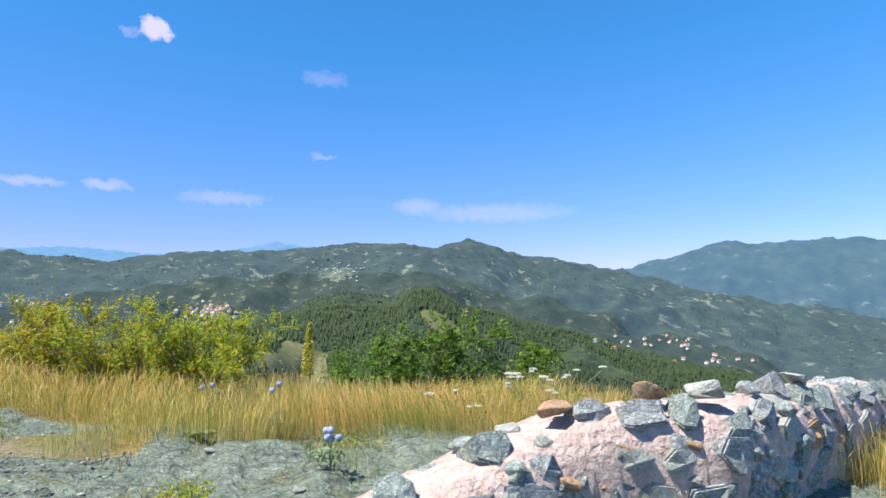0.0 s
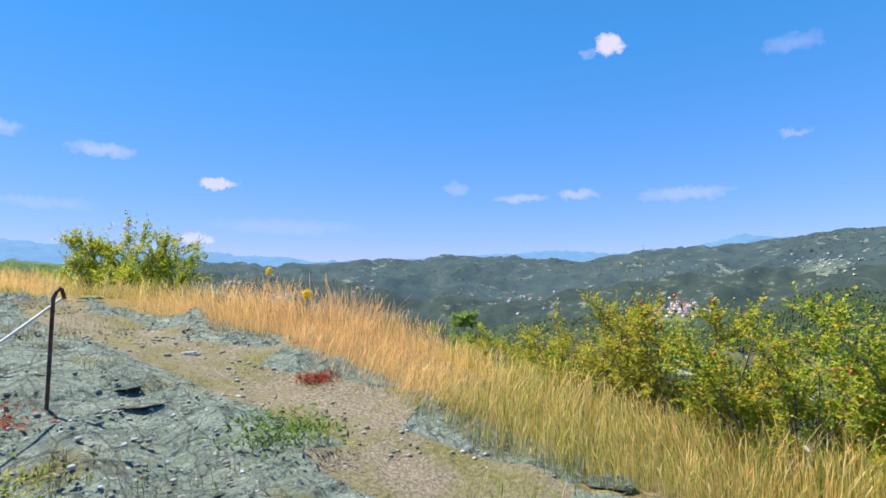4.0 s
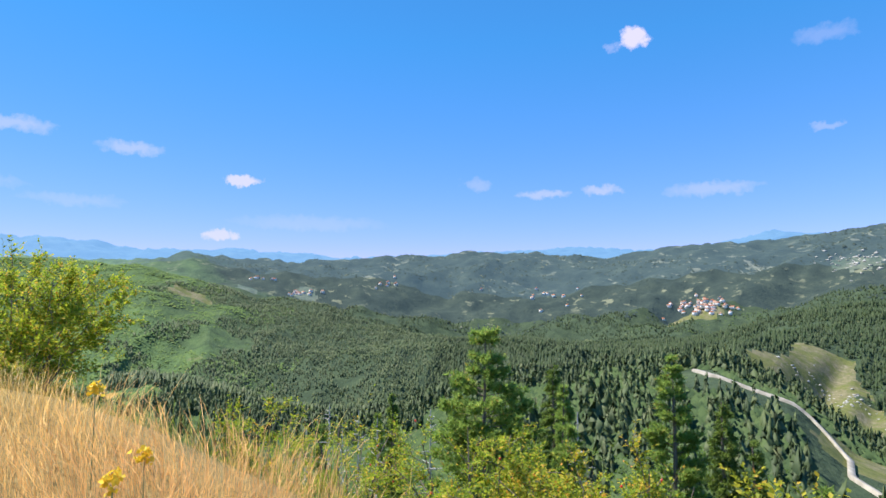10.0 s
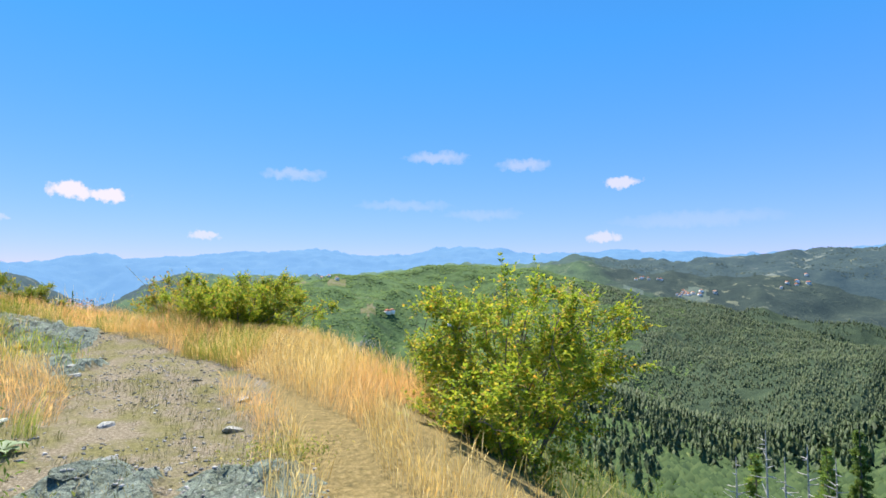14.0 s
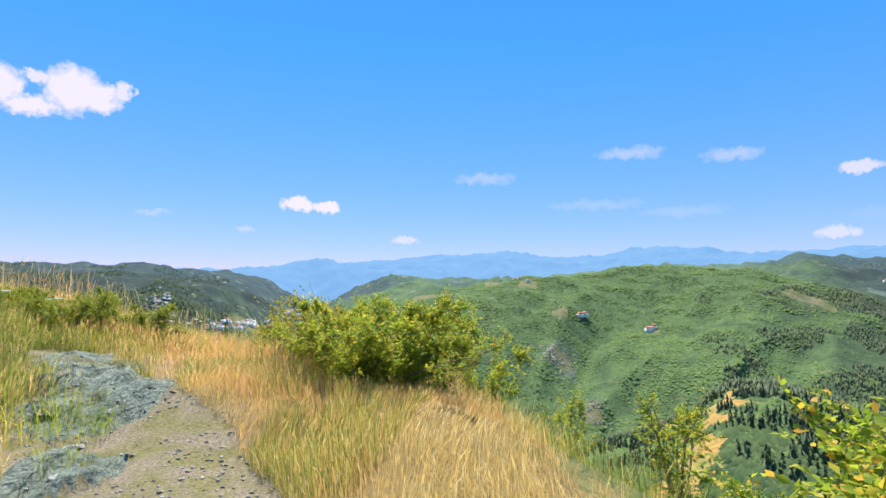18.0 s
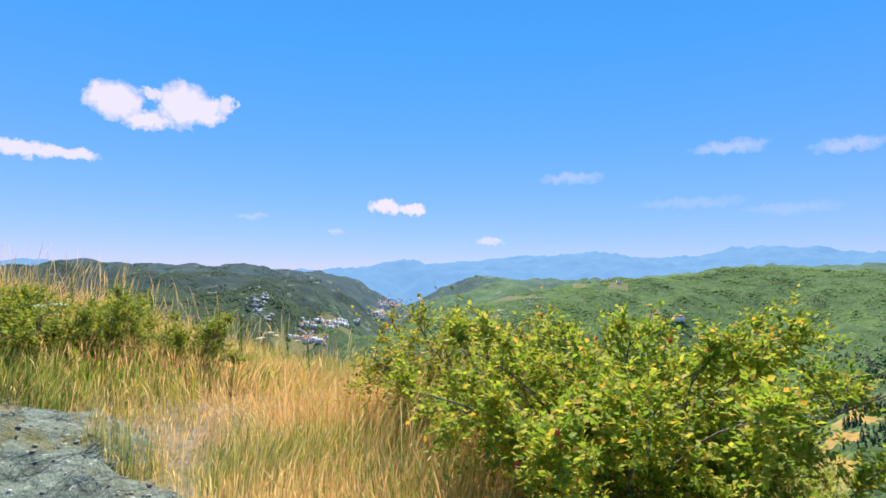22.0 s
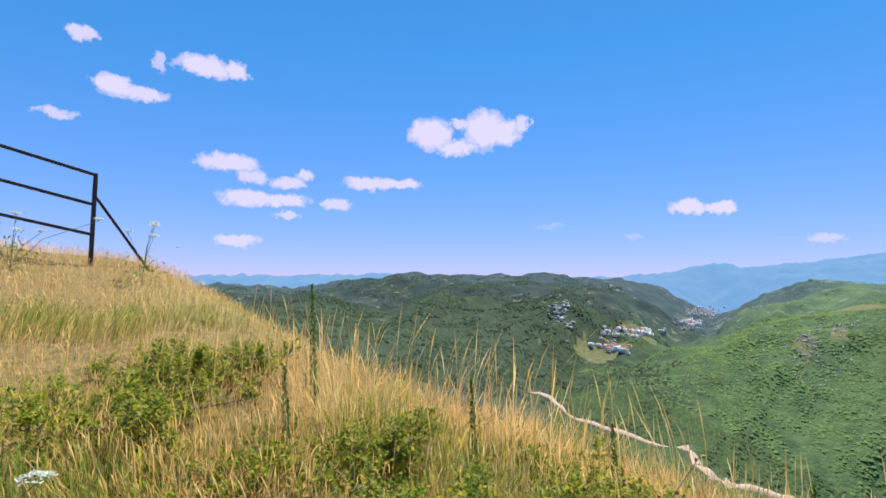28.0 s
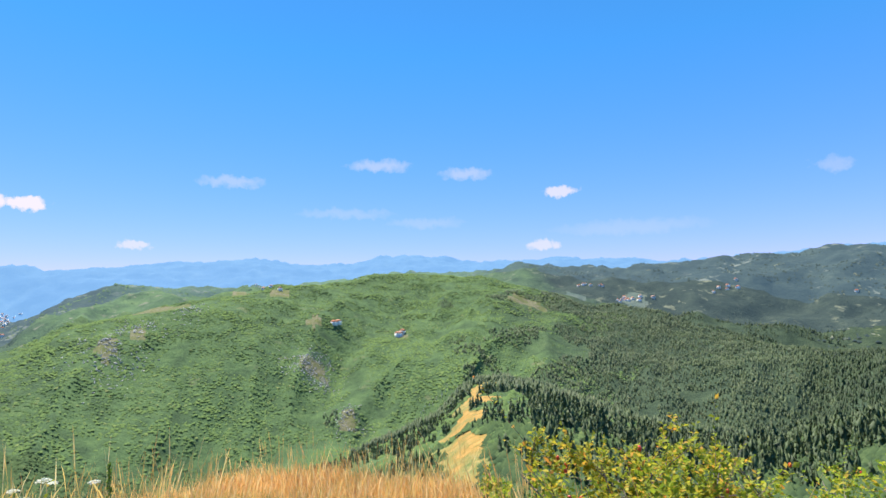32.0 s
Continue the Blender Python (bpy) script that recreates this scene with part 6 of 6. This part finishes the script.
def thistle(x, y, heads, seed, top=None):
    rng = np.random.default_rng(seed)
    z = height_at(x, y)
    th = empty("globe_thistle", x, y, z, "globe thistle with round blue grey heads on pale stalks", "thistle")
    for k in range(heads):
        h = (0.55 if top is None else top - z) * rng.uniform(0.72, 1.0) if k else (0.55 if top is None else top - z)
        tip = np.array([rng.normal() * 0.09, rng.normal() * 0.09, h]) if k else np.array([0, 0, h])
        p = Pile()
        p.tube([(0, 0, 0), tip * [0.3, 0.3, 0.55], tip], [0.006, 0.005, 0.004], 5)
        p.make("stalk", M_stalk, th, True)
        bm = bmesh.new()
        bmesh.ops.create_icosphere(bm, subdivisions=2, radius=0.030, matrix=Matrix.Translation(tip))
        for vv in bm.verts:
            vv.co += (vv.co - Vector(tip)) * rng.uniform(-0.1, 0.14)
        part("flower_head", bm, M_thistle, th)
    v, t = leaf_cards(rng, rng.normal(size=(60, 3)) * [0.10, 0.10, 0.07] + [0, 0, 0.12], 0.10, aspect=0.25)
    mesh_from("foliage", v, None, t, [M_felt], parent=th)


thistle(-0.91, 4.72, 5, 1, -1.08)
thistle(-2.58, 6.47, 2, 2, -0.98)
thistle(-1.7, 6.0, 2, 3)


def mullein(x, y, top, seed):
    rng = np.random.default_rng(seed)
    z = height_at(x, y)
    h = top - z
    th = empty("mullein", x, y, z, "tall yellow green mullein spike with felted leaves", "plant")
    p = Pile()
    p.tube([(0, 0, 0), (0.01, 0, h * 0.5), (0, 0.01, h)], [0.014, 0.011, 0.004], 6)
    p.make("stalk", M_stalk, th, True)
    n = 1100
    f = rng.uniform(0.42, 1.0, n)
    a = rng.uniform(0, 6.28, n)
    r = 0.055 * (1.05 - f) ** 0.4 * rng.uniform(0.5, 1.1, n)
    side = rng.integers(0, 5, n)
    cx, cy = np.cos(side * 1.3) * 0.07 * (side > 1) * np.clip(1.0 - f, 0, 0.4) * 2.5, np.sin(side * 1.3) * 0.07 * (side > 1) * np.clip(1.0 - f, 0, 0.4) * 2.5
    v, t = leaf_cards(rng, np.stack([np.cos(a) * r + cx, np.sin(a) * r + cy, f * h], 1), 0.035)
    mesh_from("flower_spike", v, None, t, [M_spike], parent=th)
    rosette_leaves(th, rng, 12, 0.2)


def rosette_leaves(th, rng, n, ln):
    for k in range(n):
        a = 6.283 * k / n * 2.4
        l, w, up = ln * rng.uniform(0.8, 1.2), ln * 0.28, rng.uniform(0.25, 0.9)
        d, s = np.array([math.cos(a), math.sin(a), 0]), np.array([-math.sin(a), math.cos(a), 0])
        q = np.linspace(0, 1, 6)
        mid = d[None] * (q * l)[:, None] + np.array([0, 0, 1])[None] * (up * l * (q - 0.8 * q * q))[:, None] + [0, 0, 0.02]
        wd = (np.sin(q * 2.9 + 0.15) * w)[:, None]
        v = np.concatenate([mid - s * wd + [0, 0, 0.012], mid, mid + s * wd + [0, 0, 0.012]])
        i = np.arange(5)
        mesh_from("leaf", v, np.concatenate([np.stack([i, i + 1, i + 7, i + 6], 1), np.stack([i + 6, i + 7, i + 13, i + 12], 1)]), None, [M_felt], parent=th, smooth=True)


mullein(-1.69, 7.3, -0.32, 5)
for x, y, n, ln in ((-12.5, 5.0, 16, 0.20), (-2.34, 5.6, 14, 0.14), (-10.2, 5.0, 14, 0.17), (-14.2, 2.0, 8, 0.16)):
    th = empty("mullein_rosette", x, y, height_at(x, y), "pale felted mullein rosette on the dry ground", "plant")
    rosette_leaves(th, np.random.default_rng(int(abs(x * 10))), n, ln)


def umbels(x, y, heads, seed, low, high, spread=0.25, big=1.0):
    rng = np.random.default_rng(seed)
    z = height_at(x, y)
    th = empty("wild_carrot", x, y, z, "wild carrot with flat white flower heads on thin stalks", "flower")
    for k in range(heads):
        tip = np.array([rng.normal() * spread, rng.normal() * spread, rng.uniform(low, high)])
        p = Pile()
        p.tube([(0, 0, 0), tip * [0.35, 0.35, 0.6], tip], [0.005, 0.004, 0.003], 4)
        rad = rng.uniform(0.03, 0.06) * big
        for j in range(9):
            a, rr = 6.283 * j / 9, rad * rng.uniform(0.5, 1)
            p.tube([tip, tip + [math.cos(a) * rr, math.sin(a) * rr, 0.035]], [0.0018, 0.0012], 3)
        p.make("stalk", M_stalk, th)
        m = 130
        a, rr = rng.uniform(0, 6.283, m), rad * np.sqrt(rng.random(m))
        c = tip + np.stack([np.cos(a) * rr, np.sin(a) * rr, 0.04 - rr * rr * 4 + rng.normal(size=m) * 0.004], 1)
        v, t = leaf_cards(rng, c, 0.014, up=1.5, aspect=0.9)
        mesh_from("flower_head", v, None, t, [M_umbel], parent=th)
    v, t = leaf_cards(rng, rng.normal(size=(90, 3)) * [0.13, 0.13, 0.12] + [0, 0, 0.2], 0.06, aspect=0.25)
    mesh_from("foliage", v, None, t, [M_leaf2], parent=th)


for k, (x, y, n, lo, hi, sp) in enumerate([(1.0, 7.2, 9, 0.35, 0.62, 0.28), (1.6, 7.4, 8, 0.3, 0.6, 0.25), (0.35, 6.6, 4, 0.2, 0.4, 0.18), (-13.6, 2.1, 6, 0.4, 0.6, 0.22), (-13.0, 2.6, 3, 0.3, 0.5, 0.15),
                                           (-20.95, -4.2, 7, 0.40, 0.58, 0.13), (-20.6, -4.3, 6, 0.35, 0.52, 0.16), (-22.1, -4.05, 6, 0.28, 0.44, 0.10), (-24.0, -3.5, 5, 0.35, 0.55, 0.14), (-20.3, -5.0, 4, 0.35, 0.6, 0.16), (-25.2, -3.6, 5, 0.4, 0.6, 0.2), (-22.0, -10.6, 4, 0.5, 0.8, 0.2), (-20.6, -10.8, 6, 0.4, 0.7, 0.3)]):
    umbels(x, y, n, 400 + k, lo, hi, sp, 1.35 if x < -20 else 1.0)


def leafy_stalk(x, y, h, seed, mat, label, size=0.05):
    rng = np.random.default_rng(seed)
    z = height_at(x, y)
    th = empty("tall_weed", x, y, z, label, "plant")
    p = Pile()
    p.tube([(0, 0, 0), (0.02, 0.01, h * 0.5), (0.05, 0.0, h)], [0.007, 0.005, 0.002], 5)
    p.make("stalk", M_stalk, th, True)
    f = np.repeat(np.linspace(0.15, 1, int(h * 55)), 4)
    a = rng.uniform(0, 6.28, len(f))
    r = 0.032 * (1.15 - f)
    v, t = leaf_cards(rng, np.stack([0.05 * f + np.cos(a) * r, np.sin(a) * r, f * h], 1), size, aspect=0.35)
    mesh_from("foliage", v, None, t, [mat], parent=th)


for k, (x, y, h) in enumerate([(-22.45, -6.35, 1.05), (-23.2, -5.3, 0.7), (-23.9, -4.6, 0.6), (-24.6, -3.6, 0.7), (-24.3, -2.2, 0.55), (-22.0, -5.8, 0.6), (-24.9, -3.0, 0.8)]):
    leafy_stalk(x, y, h, 500 + k, M_leaf2, "tall leafy green weed standing in the dry grass", 0.042)
for k, (x, y, h) in enumerate([(-9.3, 6.1, 0.62), (-8.2, 5.95, 0.45), (-8.6, 6.2, 0.4)]):
    rng_ = np.random.default_rng(520 + k)
    z = height_at(x, y)
    th = empty("yellow_flower", x, y, z, "yellow wild flower among the dry grass", "flower")
    p = Pile()
    p.tube([(0, 0, 0), (0.01, 0, h)], [0.005, 0.003], 5)
    p.make("stalk", M_stalk, th)
    v, t = leaf_cards(rng_, rng_.normal(size=(50, 3)) * 0.022 + [0.01, 0, h], 0.035, aspect=0.8)
    mesh_from("flower_head", v, None, t, [M_yellow], parent=th)
for k, (x, y, r, mat, label) in enumerate([(-6.9, 5.25, 0.15, M_red, "low reddish weed at the foot of the dry grass"), (-6.7, 3.0, 0.3, M_red, "low reddish weed beside the iron rod"), (-6.0, 3.05, 0.34, M_green, "cushion of yellow green grass on the rock"),
                                           (-5.9, 4.4, 0.3, M_leaf2, "flat green cushion plant on the rock"), (-12.0, 3.3, 0.2, M_leaf, "small green cushion plant on the rock"), (-1.9, 4.4, 0.3, M_leaf, "low green weed in a crack of the rock"),
                                           (-14.0, 4.2, 0.35, M_green, "low grey green cushion on the path"), (-12.6, 2.9, 0.3, M_green, "low grey green cushion on the path"), (-0.9, 5.6, 0.35, M_green, "low dry weed at the edge of the rock")]):
    rng_ = np.random.default_rng(540 + k)
    z = height_at(x, y)
    th = empty("low_weed", x, y, z, label, "plant")
    v, t = leaf_cards(rng_, np.abs(rng_.normal(size=(700, 3))) * [1, 1, 0.35] * r * 0.55 * rng_.choice([-1, 1], (700, 3)) * [1, 1, 0] + np.abs(rng_.normal(size=(700, 3))) * [0, 0, r * 0.2], 0.035, aspect=0.35)
    mesh_from("foliage", v, None, t, [mat], parent=th)

# bare trunks along the burnt ridge
for k in range(16):
    a, e = 80.6 - 0.42 * k * 0.6 + wrng.uniform(-0.5, 0.3) + 1.2, -11.6 + 0.2 * k
    x, y, r = spot(a, e)
    snag(x, y, height_at(x, y) + wrng.uniform(4.0, 7.5), 90 + k)
